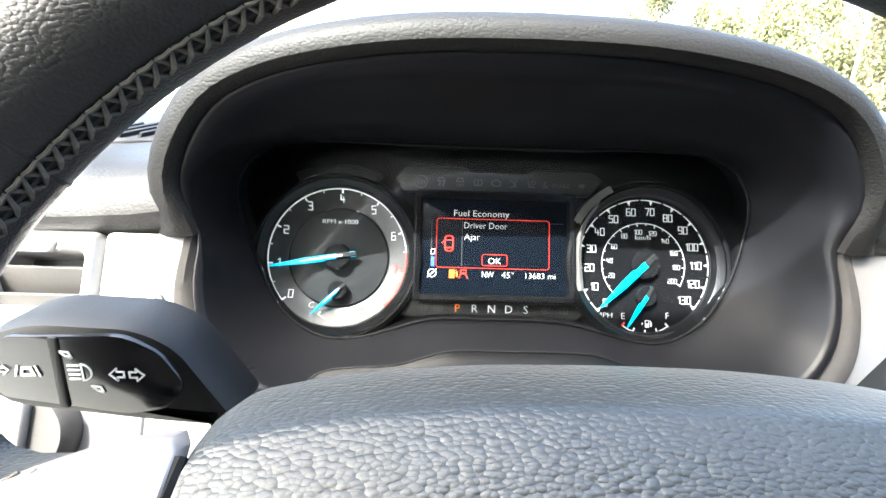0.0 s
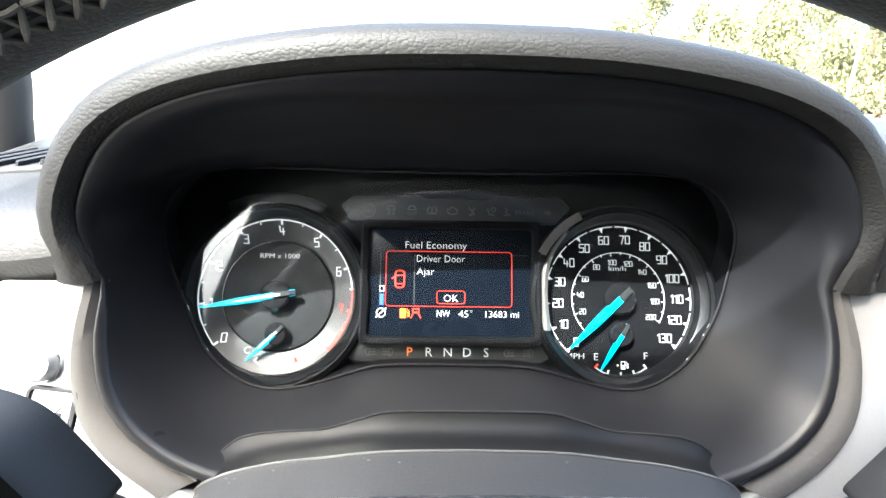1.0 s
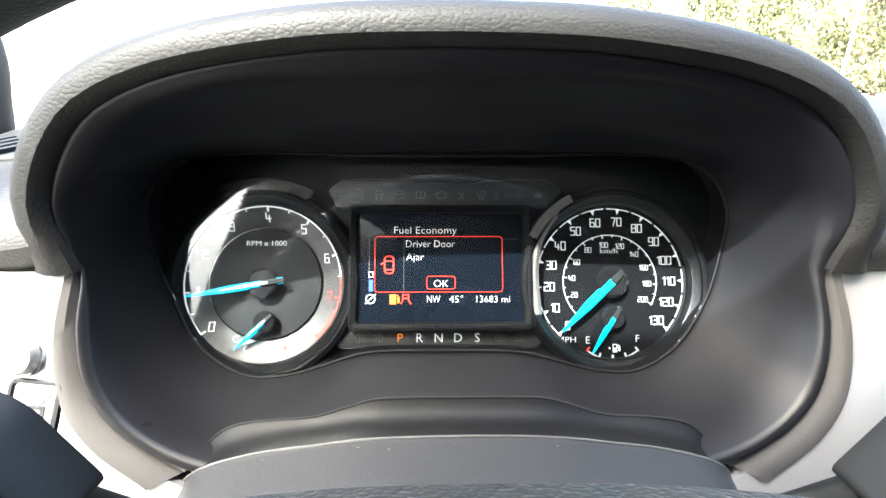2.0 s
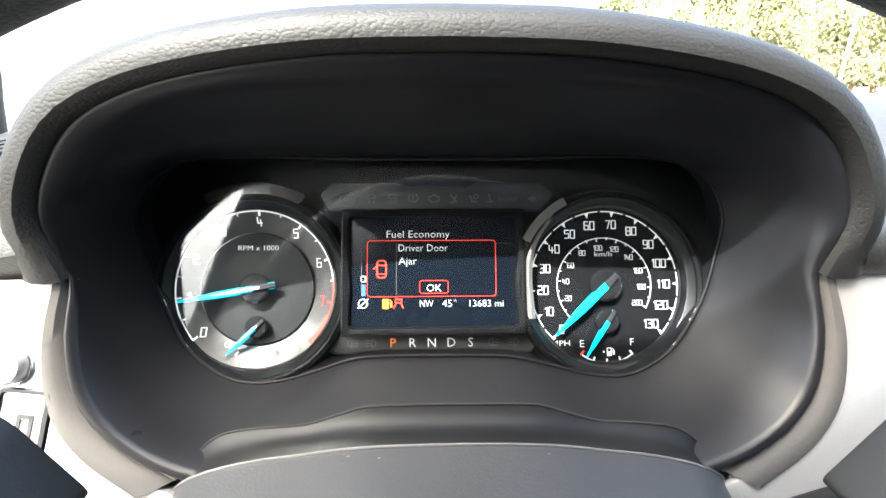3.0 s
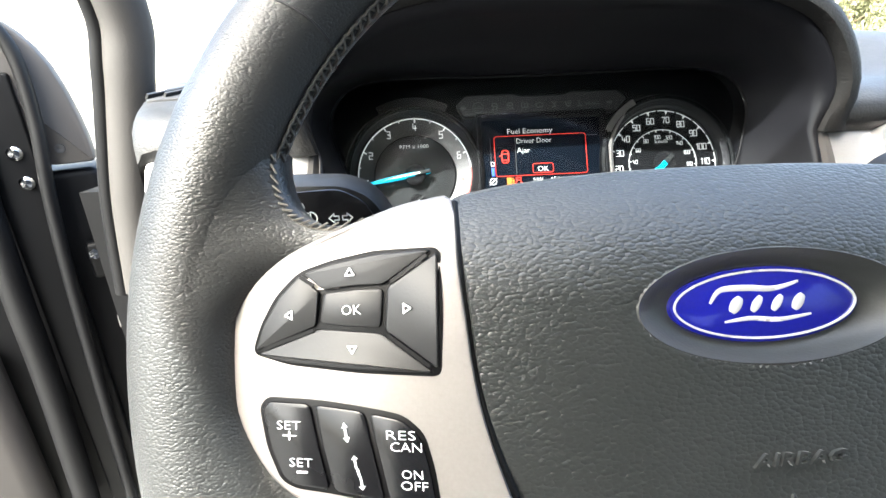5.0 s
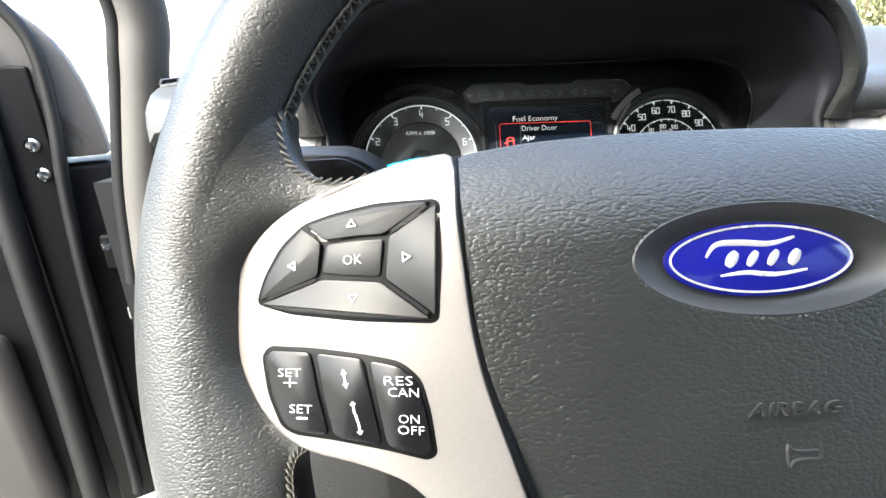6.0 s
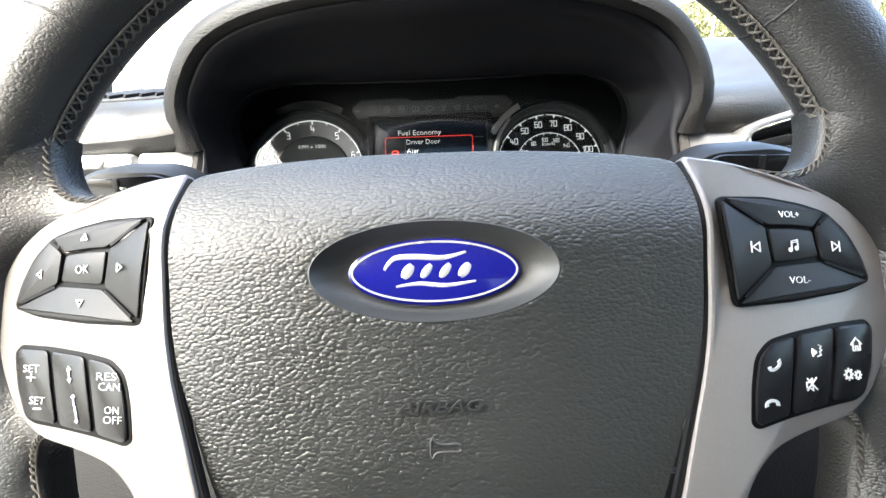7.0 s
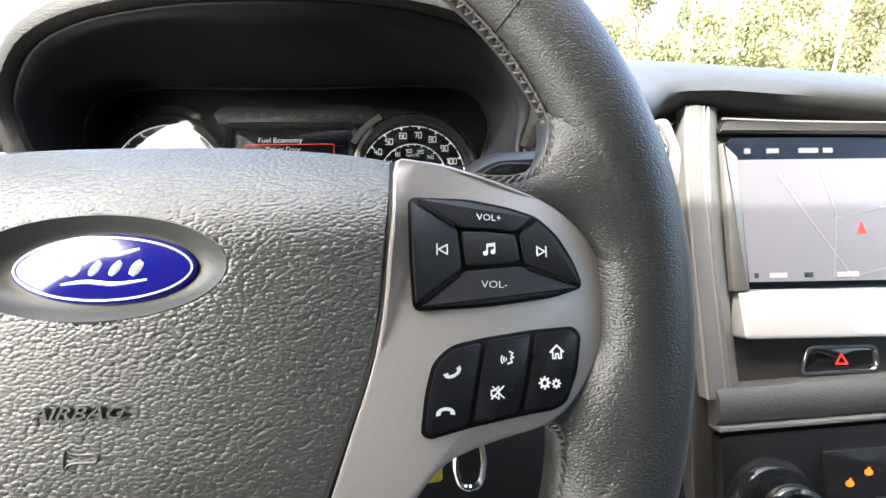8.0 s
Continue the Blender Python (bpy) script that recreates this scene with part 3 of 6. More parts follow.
def build_wheel():
    w = root("steering_wheel", WHEEL, "black leather steering wheel with silver spoke trim and stitched rim", "steering wheel")
    build_rim(w)
    half = curve(PAD_HALF, steps=8)
    outline = [(p.x, p.y) for p in half] + [(-p.x, p.y) for p in half[-2:0:-1]]
    pad = part("airbag_cover", dome(outline, 60, pad_skin, (0, 0.0), [(0.0008, 0.0016), (0.0022, 0.006), (0.0042, 0.014), (0.0050, 0.024)]), PAD_GRAIN, w, "dark grey grained airbag cover with an oval recess")
    dish = [(0.0392 * math.cos(a), EMBLEM_Y + 0.0159 * math.sin(a)) for a in [math.tau * k / 96 for k in range(96)]]
    part("emblem_recess", dome(dish, 30, lambda x, y: pad_height(x, y) + 0.0001, (0, EMBLEM_Y), [(0.0006, 0.0003), (0.0012, 0.0016)]), PAD_SMOOTH, pad, "smooth oval recess round the emblem")
    ell = [(0.0283 * math.cos(a), EMBLEM_Y + 0.0112 * math.sin(a)) for a in [math.tau * k / 72 for k in range(72)]]
    em = part("emblem", slab(inset(ell, 0.0001), 0.004, 0.0012, flat, 0.0086), EMBLEM_BLUE, w, "glossy deep blue oval emblem with a silver ring")
    bm = bmesh.new()
    rows = []
    for d, z in ((0.0013, 0.0086), (0.0013, 0.00885), (0.0019, 0.00885), (0.0019, 0.0086)):
        rows.append([(q.x, q.y, z) for q in inset(ell, d)])
    loft(rows, bm=bm)
    part("emblem_ring", bm, MARK_SILVER, em, "polished silver ring")
    # plain flowing silver shape in the oval
    marks = [(curve(mm([(-17, 0.6), (-13.5, 4.4), (-6, 4.8), (3, 4.2), (11, 6.0)]), steps=6), 0.9), (curve(mm([(-13, -5.2), (-5, -4.4), (4, -5.2), (14, -4.0)]), steps=6), 0.7)]
    marks += [(curve(mm([(x - 1.6, -2.4), (x, -0.2), (x + 1.6, 2.0)]), steps=4), r) for x, r in ((-9, 1.7), (-2.6, 1.3), (3.8, 1.3), (10.4, 1.6))]
    for line, wide in marks:
        bm = tube([(0.95 * p.x, 0.95 * p.y + EMBLEM_Y + 0.0003, 0.0086) for p in line], [0.001 * wide * (0.35 + 0.65 * math.sin(math.pi * (i + 0.5) / len(line))) for i in range(len(line))], 8)
        bmesh.ops.scale(bm, vec=(1, 1, 0.2), space=Matrix.Translation((0, 0, -0.0086)), verts=bm.verts)
        part("emblem_mark", bm, MARK_SILVER, em, "plain silver flowing stroke")
    air = text("AIRBAG", 0.0262, 0.0049, thick=0.0010, lean=0.25, bold=0.00003)
    bmesh.ops.translate(air, vec=(0.0005, -0.0345, 0), verts=air.verts)
    for v in air.verts:
        v.co.z += pad_height(v.co.x, v.co.y) + 0.0007
    part("airbag_lettering", air, PAD_SMOOTH, pad, "raised moulded lettering", smooth=False)
    bell = curve(mm([(-5, 3.4), (-3.4, 1.8), (0, 1.3), (5, 1.3), (6, 0), (5, -1.3), (0, -1.3), (-3.4, -1.8), (-5, -3.4), (-5.5, 0)]), True, 4)
    horn = tube([(0.8 * p.x + 0.002, 0.8 * p.y - 0.0452, 0.0) for p in bell], 0.00045, 6, True)
    for v in horn.verts:
        v.co.z += pad_height(v.co.x, v.co.y) + 0.0001
    part("horn_sign", horn, PAD_SMOOTH, pad, "raised moulded horn sign")
    for side in (-1, 1):
        build_spoke(side, w)
        # gap between the cover and the silver trim, its shade drawn by a sunken black tube
        line = [(side * p[0], p[1]) for p in mm([(87.2, 44), (87.4, 36), (87.6, 25), (86.4, 10), (84.6, -8), (81.2, -24), (75.8, -40.5), (69.8, -58), (62, -80), (52, -100)])]
        part("shadow_gap", tube([(p.x, p.y, spoke_plane(p.x, p.y) - 0.0030) for p in curve(line, steps=4)], 0.0014, 8), DOOR_BLACK, w)
    part("hub_housing", shift(lathe([(0.058, -0.010), (0.062, -0.016), (0.056, -0.050), (0.042, -0.070), (0.0, -0.070)], 40), Matrix.Translation((0, -0.035, -0.008))), MATTE, w, "matt black hub housing behind the airbag cover")
    # lower edge behind the trim, joining the rim
    part("lower_spoke", slab(curve(mm([(-44, -104), (44, -104), (40, -125), (34, -158), (-34, -158), (-40, -125)]), True, 4), 0.010, 0.002, lambda x, y: -0.004), MATTE, w)
    return w


build_wheel()


# ---- instrument cluster ----
CLUSTER = Matrix.Translation((-0.0076, 0.2282, HUB + 0.0059)) @ Matrix.Rotation(radians(67.2), 4, "X")
LENS = mm([(-154.4, 36.0), (-150, 52), (-139, 62.5), (-122, 67.5), (-89.5, 69), (-48.3, 68), (0, 67.6), (48, 68), (89.5, 69), (122, 67.5), (139, 62.5), (150, 52), (154.4, 35), (149, 14), (141.3, -8), (127.2, -30.3), (112, -42),
           (97.3, -46.8), (80, -45.5), (62, -41), (48, -37.5), (33.3, -35.6), (0, -35.2), (-33.3, -35.6), (-48, -38.5), (-62, -43), (-80, -47.5), (-97, -47.8), (-112, -42), (-127, -29), (-139, -6), (-149, 16)])
TACH, SPEEDO = (-0.0945, -0.0002), (0.0940, 0.0002)


def place(bm, c, r, deg, z, turn=0.0):
    return at(bm, c[0] + r * math.cos(radians(deg)), c[1] + r * math.sin(radians(deg)), z, turn)


GLYPHS = {
    "0": [[(0, 0), (0.6, 0), (0.6, 1), (0, 1), (0, 0)]],
    "1": [[(0.05, 0.82), (0.3, 1), (0.3, 0)]],
    "2": [[(0, 1), (0.6, 1), (0.6, 0.52), (0, 0.52), (0, 0), (0.6, 0)]],
    "3": [[(0, 1), (0.6, 1), (0.6, 0), (0, 0)], [(0.15, 0.52), (0.6, 0.52)]],
    "4": [[(0, 1), (0, 0.36), (0.62, 0.36)], [(0.42, 0.72), (0.42, 0)]],
    "5": [[(0.6, 1), (0, 1), (0, 0.56), (0.6, 0.56), (0.6, 0), (0, 0)]],
    "6": [[(0.52, 1), (0, 1), (0, 0), (0.6, 0), (0.6, 0.54), (0, 0.54)]],
    "7": [[(0, 1), (0.6, 1), (0.26, 0)]],
    "8": [[(0, 0), (0.6, 0), (0.6, 1), (0, 1), (0, 0)], [(0, 0.52), (0.6, 0.52)]],
    "9": [[(0.6, 0.46), (0, 0.46), (0, 1), (0.6, 1), (0.6, 0), (0.08, 0)]],
}


def squared(number, h, weight=0.115):
    """Square-cut dial numerals of height h, centred on x with the baseline at y = 0."""
    bm, words = bmesh.new(), str(number)
    widths = [0.30 if ch == "1" else 0.52 for ch in words]
    left = -(sum(widths) + 0.20 * (len(words) - 1)) * h / 2
    for ch, w in zip(words, widths):
        for line in GLYPHS[ch]:
            stroke([(left + x * 0.86 * h, y * h) for x, y in line], weight * h, bm=bm)
        left += (w + 0.20) * h
    return bm


def needle_mesh(length, tail, w, z):
    bm = bmesh.new()
    sec = lambda x, h, k: [(x, -k, z), (x, -k * 0.6, z + h), (x, k * 0.6, z + h), (x, k, z)]
    return loft([sec(-tail, 0.0012, w * 0.8), sec(0.0, 0.0022, w), sec(length * 0.5, 0.0018, w * 0.9), sec(length, 0.0008, w * 0.25)], True, True, bm)


def build_needle(dial, c, deg, length, tail, w, z, hub, spine=True):
    nd = part("needle", shift(needle_mesh(length, tail, w, z), Matrix.Translation((*c, 0)) @ Matrix.Rotation(radians(deg), 4, "Z")), NEEDLE, dial, "lit pale blue needle")
    turn = Matrix.Translation((*c, 0)) @ Matrix.Rotation(radians(deg), 4, "Z")
    if spine:
        part("needle_spine", shift(needle_mesh(length * 0.55, tail * 0.4, w * 0.45, z + 0.0012), turn), PRINT, nd)
    part("needle_tail", shift(needle_mesh(tail * 0.1, tail * 1.05, w * 0.86, z + 0.0007), turn), DARK_DISC, nd, "grey needle tail")
    part("needle_cap", shift(lathe([(hub, z - 0.002), (hub, z), (hub * 0.85, z + 0.0012), (0.0, z + 0.0014)], 32), Matrix.Translation((*c, 0))), GLOSS, nd)


def dial_surround(c, parent):
    def turned(prof):
        return loft([[(c[0] + r * math.cos(math.tau * k / 96), c[1] + r * math.sin(math.tau * k / 96), z) for k in range(96)] for r, z in prof])

    part("dial_bezel", turned([(0.0425, 0.0), (0.0434, 0.0062), (0.0440, 0.0066), (0.0466, 0.0096), (0.0470, 0.0088)]), BEZEL_GREY, parent, "dark brushed metal bezel")
    part("dial_surround", turned([(0.0468, 0.0080), (0.0470, 0.0104), (0.0485, 0.0112), (0.0505, 0.0100), (0.0525, 0.004), (0.0530, -0.002)]), BACKING, parent, "satin black dial surround")


def cone(r):
    return 0.0014 + max(0.0, r - 0.0307) * 0.42


def on_cone(bm):
    """Lays printed marks on the sloping silver band."""
    for v in bm.verts:
        v.co.z += cone(math.hypot(v.co.x - TACH[0], v.co.y - TACH[1])) - 0.0011
    return bm


def ring_band(outline, w, z):
    """A low raised border along a closed outline."""
    return loft([[(q.x, q.y, z - 0.004) for q in inset(outline, -w)], [(q.x, q.y, z) for q in inset(outline, -w * 0.7)], [(q.x, q.y, z) for q in inset(outline, -w * 0.1)], [(q.x, q.y, z - 0.002) for q in inset(outline, w * 0.2)]])


def build_cluster():
    cl = root("instrument_cluster", CLUSTER, "black instrument cluster with two round dials and a small lit display", "instrument cluster")
    outline = curve(LENS, True, 4)
    part("backing_plate", slab(inset(outline, -0.014), 0.004, 0.0, flat, -0.0015), BACKING, cl, "satin black backing plate")
    # tachometer
    ta = part("tachometer", ring_arc(0.0, 0.0425, 0, 360, 0.0, 0.0006, 96, TACH), DIAL, cl, "black tachometer dial")
    rows = [[(TACH[0] + r * math.cos(math.tau * k / 96), TACH[1] + r * math.sin(math.tau * k / 96), z) for k in range(96)] for r, z in ((0.0305, 0.0008), (0.0307, 0.0014), (0.0420, cone(0.0420)), (0.0421, 0.0008))]
    part("silver_band", loft(rows), BRUSHED, ta, "polished silver band")
    part("dial_disc", lathe([(0.0304, 0.0006), (0.0304, 0.0016), (0.0296, 0.0022), (0.0, 0.0022)], 72), DARK_DISC, ta, "dark grey centre disc").location = (*TACH, 0)
    part("disc_bead", loft([[(TACH[0] + r * math.cos(math.tau * k / 72), TACH[1] + r * math.sin(math.tau * k / 72), z) for k in range(72)] for r, z in ((0.0297, 0.0021), (0.0298, 0.0027), (0.0303, 0.0027), (0.0304, 0.0015))]), GLOSS, ta, "thin gloss bead round the centre disc")
    part("rim_edge", ring_arc(0.0421, 0.0432, 0, 360, 0.0007, 0.0064, 96, TACH), DARK_DISC, ta)
    dial_surround(TACH, ta)
    for i in range(17):
        deg = 220 - 16.5 * i
        big = i % 2 == 0
        mat = LIT_RED if i >= 14 else LIT
        part("tick", on_cone(at(stroke([(0.0393 if big else 0.0401, 0), (0.0416, 0)], 0.0010 if big else 0.0006, 0.0013), *TACH, 0, deg)), mat, ta, smooth=False)
        if big:
            num = place(squared(i // 2, 0.0046), TACH, 0.0358, deg, 0.0014)
            bmesh.ops.translate(num, vec=(0, -0.0022, 0), verts=num.verts)
            part("numeral", on_cone(num), LIT_RED if i == 14 else LIT, ta, smooth=False)
    for i in range(16):
        part("scale_arc", on_cone(ring_arc(0.0412, 0.0418, 219.3 - 16.5 * i, 204.4 - 16.5 * i, 0.0014, 0.0003, 8, TACH)), LIT if i < 13 else LIT_RED, ta)
    part("red_zone", on_cone(ring_arc(0.0399, 0.0411, -44, -21, 0.0013, 0.0003, 14, TACH)), LIT_RED, ta, "red warning zone")
    part("dial_lettering", at(text("RPM x 1000", 0.0215, 0.0040), TACH[0], TACH[1] + 0.0205, 0.0023), LIT, ta, smooth=False)
    build_needle(ta, TACH, 189.5, 0.0404, 0.011, 0.0021, 0.0074, 0.0082)
    sub = (TACH[0] + 0.0010, TACH[1] - 0.0205)
    tg = part("temperature_gauge", on_cone(ring_arc(0.0180, 0.0185, 232, 308, 0.0018, 0.0003, 24, sub)), LIT, ta, "white coolant temperature scale")
    for deg in (232, 270, 308):
        part("tick", on_cone(at(stroke([(0.0165, 0), (0.0184, 0)], 0.0009, 0.0018), *sub, 0, deg)), LIT_RED if deg == 308 else LIT, tg, smooth=False)
    part("letter", on_cone(at(text("C", None, 0.0052), sub[0] - 0.0160, sub[1] - 0.0108, 0.0018)), LIT, tg, smooth=False)
    part("letter", on_cone(at(text("H", None, 0.0052), sub[0] + 0.0145, sub[1] - 0.0108, 0.0018)), LIT, tg, smooth=False)
    th = stroke(mm([(0, 1.6), (0, -1.0)]), 0.0007)
    ring_arc(0, 0.0008, 0, 360, steps=10, centre=(0, -0.0014), bm=th), stroke(mm([(-2.4, -2.6), (-1.2, -2.2), (0, -2.6), (1.2, -2.2), (2.4, -2.6)]), 0.0004, bm=th), stroke(mm([(0, 1.3), (1.2, 1.3)]), 0.0004, bm=th), stroke(mm([(0, 0.4), (1.2, 0.4)]), 0.0004, bm=th)
    part("sign", on_cone(at(th, sub[0], sub[1] - 0.0135, 0.0018)), LIT, tg, smooth=False)
    build_needle(tg, sub, 223, 0.0205, 0.0055, 0.0016, 0.0066, 0.0060)
    # speedometer
    sp = part("speedometer", ring_arc(0.0, 0.0425, 0, 360, 0.0, 0.0006, 96, SPEEDO), DIAL, cl, "black speedometer dial")
    part("rim_edge", ring_arc(0.0415, 0.0425, 0, 360, 0.0007, 0.0010, 96, SPEEDO), DARK_DISC, sp)
    dial_surround(SPEEDO, sp)
    for i in range(27):
        deg = 225 - 10.19 * i
        big = i % 2 == 0
        if big:
            tri = bmesh.new()
            poly([(0.0378, 0), (0.0410, -0.0012), (0.0410, 0.0012)], 0.0010, 0.0003, tri)
            part("tick", at(tri, *SPEEDO, 0, deg), LIT, sp, smooth=False)
            part("numeral", place(squared(5 * i, 0.0044, 0.10), SPEEDO, 0.0338 if i < 20 else 0.0330, deg, 0.0010), LIT, sp, smooth=False).location.y = -0.0023
        if i < 26:
            part("scale_arc", ring_arc(0.0405, 0.04098, deg - 1.2, deg - 9.0, 0.0010, 0.0003, 6, SPEEDO), LIT, sp)
    inner = part("metric_scale", ring_arc(0.0258, 0.0262, 225, -30, 0.0010, 0.0003, 60, SPEEDO), LIT, sp, "small white km/h scale")
    for i in range(21):
        deg = 225 - 12.67 * i
        part("tick", at(stroke([(0.0243 if i % 2 == 0 else 0.0250, 0), (0.0262, 0)], 0.0005, 0.0011), *SPEEDO, 0, deg), LIT, inner, smooth=False)
        if i % 2 == 0:
            part("numeral", place(squared(10 * i, 0.0027, 0.088), SPEEDO, 0.0212 if i < 10 else 0.0206, deg, 0.0010), LIT, inner, smooth=False).location.y = -0.0013
    part("letter", at(text("km/h", 0.0095, 0.0040), SPEEDO[0], SPEEDO[1] + 0.0158, 0.0010), LIT, sp, smooth=False)
    part("letter", at(text("MPH", 0.0098, 0.0044), SPEEDO[0] - 0.0245, SPEEDO[1] - 0.0330, 0.0010), LIT, sp, smooth=False)
    build_needle(sp, SPEEDO, 224, 0.0385, 0.0075, 0.0027, 0.0046, 0.0088, False)
    sub = (SPEEDO[0] + 0.0005, SPEEDO[1] - 0.0195)
    fg = part("fuel_gauge", ring_arc(0.0225, 0.0231, 232, 308, 0.0010, 0.0003, 24, sub), LIT, sp, "white fuel scale")
    for deg in (232, 251, 270, 289, 308):
        part("tick", at(stroke([(0.0208, 0), (0.0230, 0)], 0.0009, 0.0011), *sub, 0, deg), LIT_RED if deg == 232 else LIT, fg, smooth=False)
    part("letter", at(text("E", None, 0.0056), sub[0] - 0.0135, sub[1] - 0.0142, 0.0010), LIT, fg, smooth=False)
    part("letter", at(text("F", None, 0.0056), sub[0] + 0.0140, sub[1] - 0.0135, 0.0010), LIT, fg, smooth=False)
    pump = poly(mm([(-1.3, -2.2), (1.1, -2.2), (1.1, 0.2), (-1.3, 0.2)]))
    stroke(mm([(-1.15, 0.2), (-1.15, 2.0), (0.95, 2.0), (0.95, 0.2)]), 0.0004, bm=pump), poly(mm([(-2.4, 0), (-3.4, 0.7), (-3.4, -0.7)]), bm=pump)
    stroke(mm([(1.1, 0.6), (2.0, 0.4), (2.0, -1.4), (2.6, -1.4), (2.6, 0.8), (1.6, 1.8)]), 0.0004, bm=pump)
    part("sign", at(pump, sub[0] + 0.0015, sub[1] - 0.0168, 0.0010), LIT, fg, smooth=False)
    build_needle(fg, sub, 238, 0.0225, 0.0065, 0.0016, 0.0040, 0.0066, False)
    # display
    z = 0.0072
    scr = part("display", slab(fillet(mm([(-44, -21), (44.5, -21), (44.5, 37), (-44, 37)]), 0.002), 0.004, 0.0004, flat, z), SCREEN, cl, "small black colour display with lit messages")
    rows = [[(q.x, q.y, h) for q in fillet(mm([(-44 - g, -21 - g), (44.5 + g, -21 - g), (44.5 + g, 37 + g), (-44 - g, 37 + g)]), 0.003)] for g, h in ((0, z), (0.8, z + 0.003), (3.2, z + 0.0044), (4.4, z + 0.004), (5.2, -0.001))]
    part("display_frame", loft(rows), DIAL, cl, "satin black display frame")
    # the chamfer's lit band, put in as a strip of silver colour
    rail = curve(mm([(52, -17), (50.5, 6), (54, 24), (66, 41)]), steps=6)
    part("lit_chamfer", loft([[(p.x - 0.0022, p.y, z + 0.002) for p in rail], [(p.x, p.y, z + 0.0042) for p in rail], [(p.x + 0.0022, p.y, z + 0.002) for p in rail]], closed=False), SATIN, cl, "satin silver strip for the lit chamfer beside the display")
    zz = z + 0.0003

    def show(name, bm, mat, x, y):
        return part(name, at(bm, x * 0.001, y * 0.001, zz), mat, scr, smooth=False)

    show("lettering", text("Fuel Economy", 0.0335, 0.0056, "LEFT"), LIT, -25.2, 26.4)
    show("message_frame", stroke(fillet(mm([(-35, -5), (33.5, -5), (33.5, 24.8), (-35, 24.8)]), 0.002), 0.00034, closed=True), LIT_RED, 0, 0)
    show("divider", stroke(mm([(-19.5, -4), (-19.5, 23.5)]), 0.0003), LIT_DIM, 0, 0)
    show("lettering", text("Driver Door", 0.0262, 0.0056, "LEFT"), LIT, -18.8, 19.0)
    show("lettering", text("Ajar", 0.0095, 0.0056, "LEFT"), LIT, -18.4, 12.0)
    show("lettering", text("OK", 0.0078, 0.0056), LIT, 0.4, -2.4)
    show("button_frame", stroke(fillet(mm([(-7.2, -3.4), (8.0, -3.4), (8.0, 3.4), (-7.2, 3.4)]), 0.0015), 0.0004, closed=True), LIT_RED, 0, 0)
    icon = stroke(fillet(mm([(-2.4, -4.6), (2.4, -4.6), (2.4, 4.6), (-2.4, 4.6)]), 0.002), 0.0008, closed=True)
    stroke(mm([(-2.2, 2.0), (2.2, 2.0)]), 0.0006, bm=icon), stroke(mm([(-2.2, -2.6), (2.2, -2.6)]), 0.0006, bm=icon), stroke(mm([(-2.6, 1.4), (-4.2, 0.2)]), 0.0007, bm=icon)
    show("sign", icon, LIT_RED, -27.4, 9.6)
    side = poly(mm([(-1.1, -3), (1.1, -3), (1.1, 3), (-1.1, 3)]))
    show("sign", side, LIT_BLUE, -37, -1.5)
    show("sign", stroke(mm([(-1.1, -1.4), (1.1, -1.4), (1.1, 1.4), (-1.1, 1.4)]), 0.0004, closed=True), LIT, -37, 4.4)
    show("divider", stroke(mm([(-38, 23.6), (-38, -4)]), 0.0003), LIT_DIM, 0, 0), show("divider", stroke(mm([(34, 23.2), (42, 23.2)]), 0.0003), LIT_DIM, 0, 0)
    show("sign", stroke(mm([(-2.6, -2.4), (2.6, 2.4)]), 0.0006, bm=ring_arc(0.0021, 0.0026, 0, 360, steps=20)), LIT, -37.2, -8.6)
    pump = poly(mm([(-2.0, -2.6), (1.4, -2.6), (1.4, 2.6), (-2.0, 2.6)]))
    stroke(mm([(1.4, 0.8), (2.4, 0.4), (2.4, -1.8), (3.1, -1.6), (3.0, 1.0), (2.0, 2.2)]), 0.0005, bm=pump)
    show("sign", pump, LIT_ORANGE, -25.0, -8.8)
    show("sign", stroke(mm([(-2.6, -2.4), (-1.2, 0.4), (1.2, 0.4), (2.6, -2.4)]), 0.0007, bm=stroke(mm([(-1.6, 2.4), (1.6, 2.4), (1.6, 0.6), (-1.6, 0.6)]), 0.0007, closed=True)), LIT_RED, -18.4, -8.8)
    show("lettering", text("NW", 0.0070, 0.0054, "LEFT"), LIT, -7.4, -10.6), show("lettering", text("45\u00b0", 0.0074, 0.0054, "LEFT"), LIT, 4.6, -10.6), show("lettering", text("13683 mi", 0.0180, 0.0052, "LEFT"), LIT, 18.2, -10.6)
    # gear strip and warning lamps
    gs = part("gear_strip", slab(fillet(mm([(-53, -24.6), (52, -24.6), (56, -29), (52, -34.2), (-53, -34.2), (-57, -29)]), 0.004), 0.008, 0.0007, flat, z - 0.0005), STRIP, cl, "dark grey gear indicator strip")
    part("strip_frame", ring_band(fillet(mm([(-53, -24.6), (52, -24.6), (56, -29), (52, -34.2), (-53, -34.2), (-57, -29)]), 0.004), 0.0009, z + 0.0004), DARK_DISC, gs)
    for k, ch in enumerate("PRNDS"):
        part("letter", at(text(ch, None, 0.0068, bold=-0.00006), -0.0215 + 0.0103 * k, -0.0316, z - 0.0002), LIT_ORANGE if ch == "P" else LIT, gs, smooth=False)
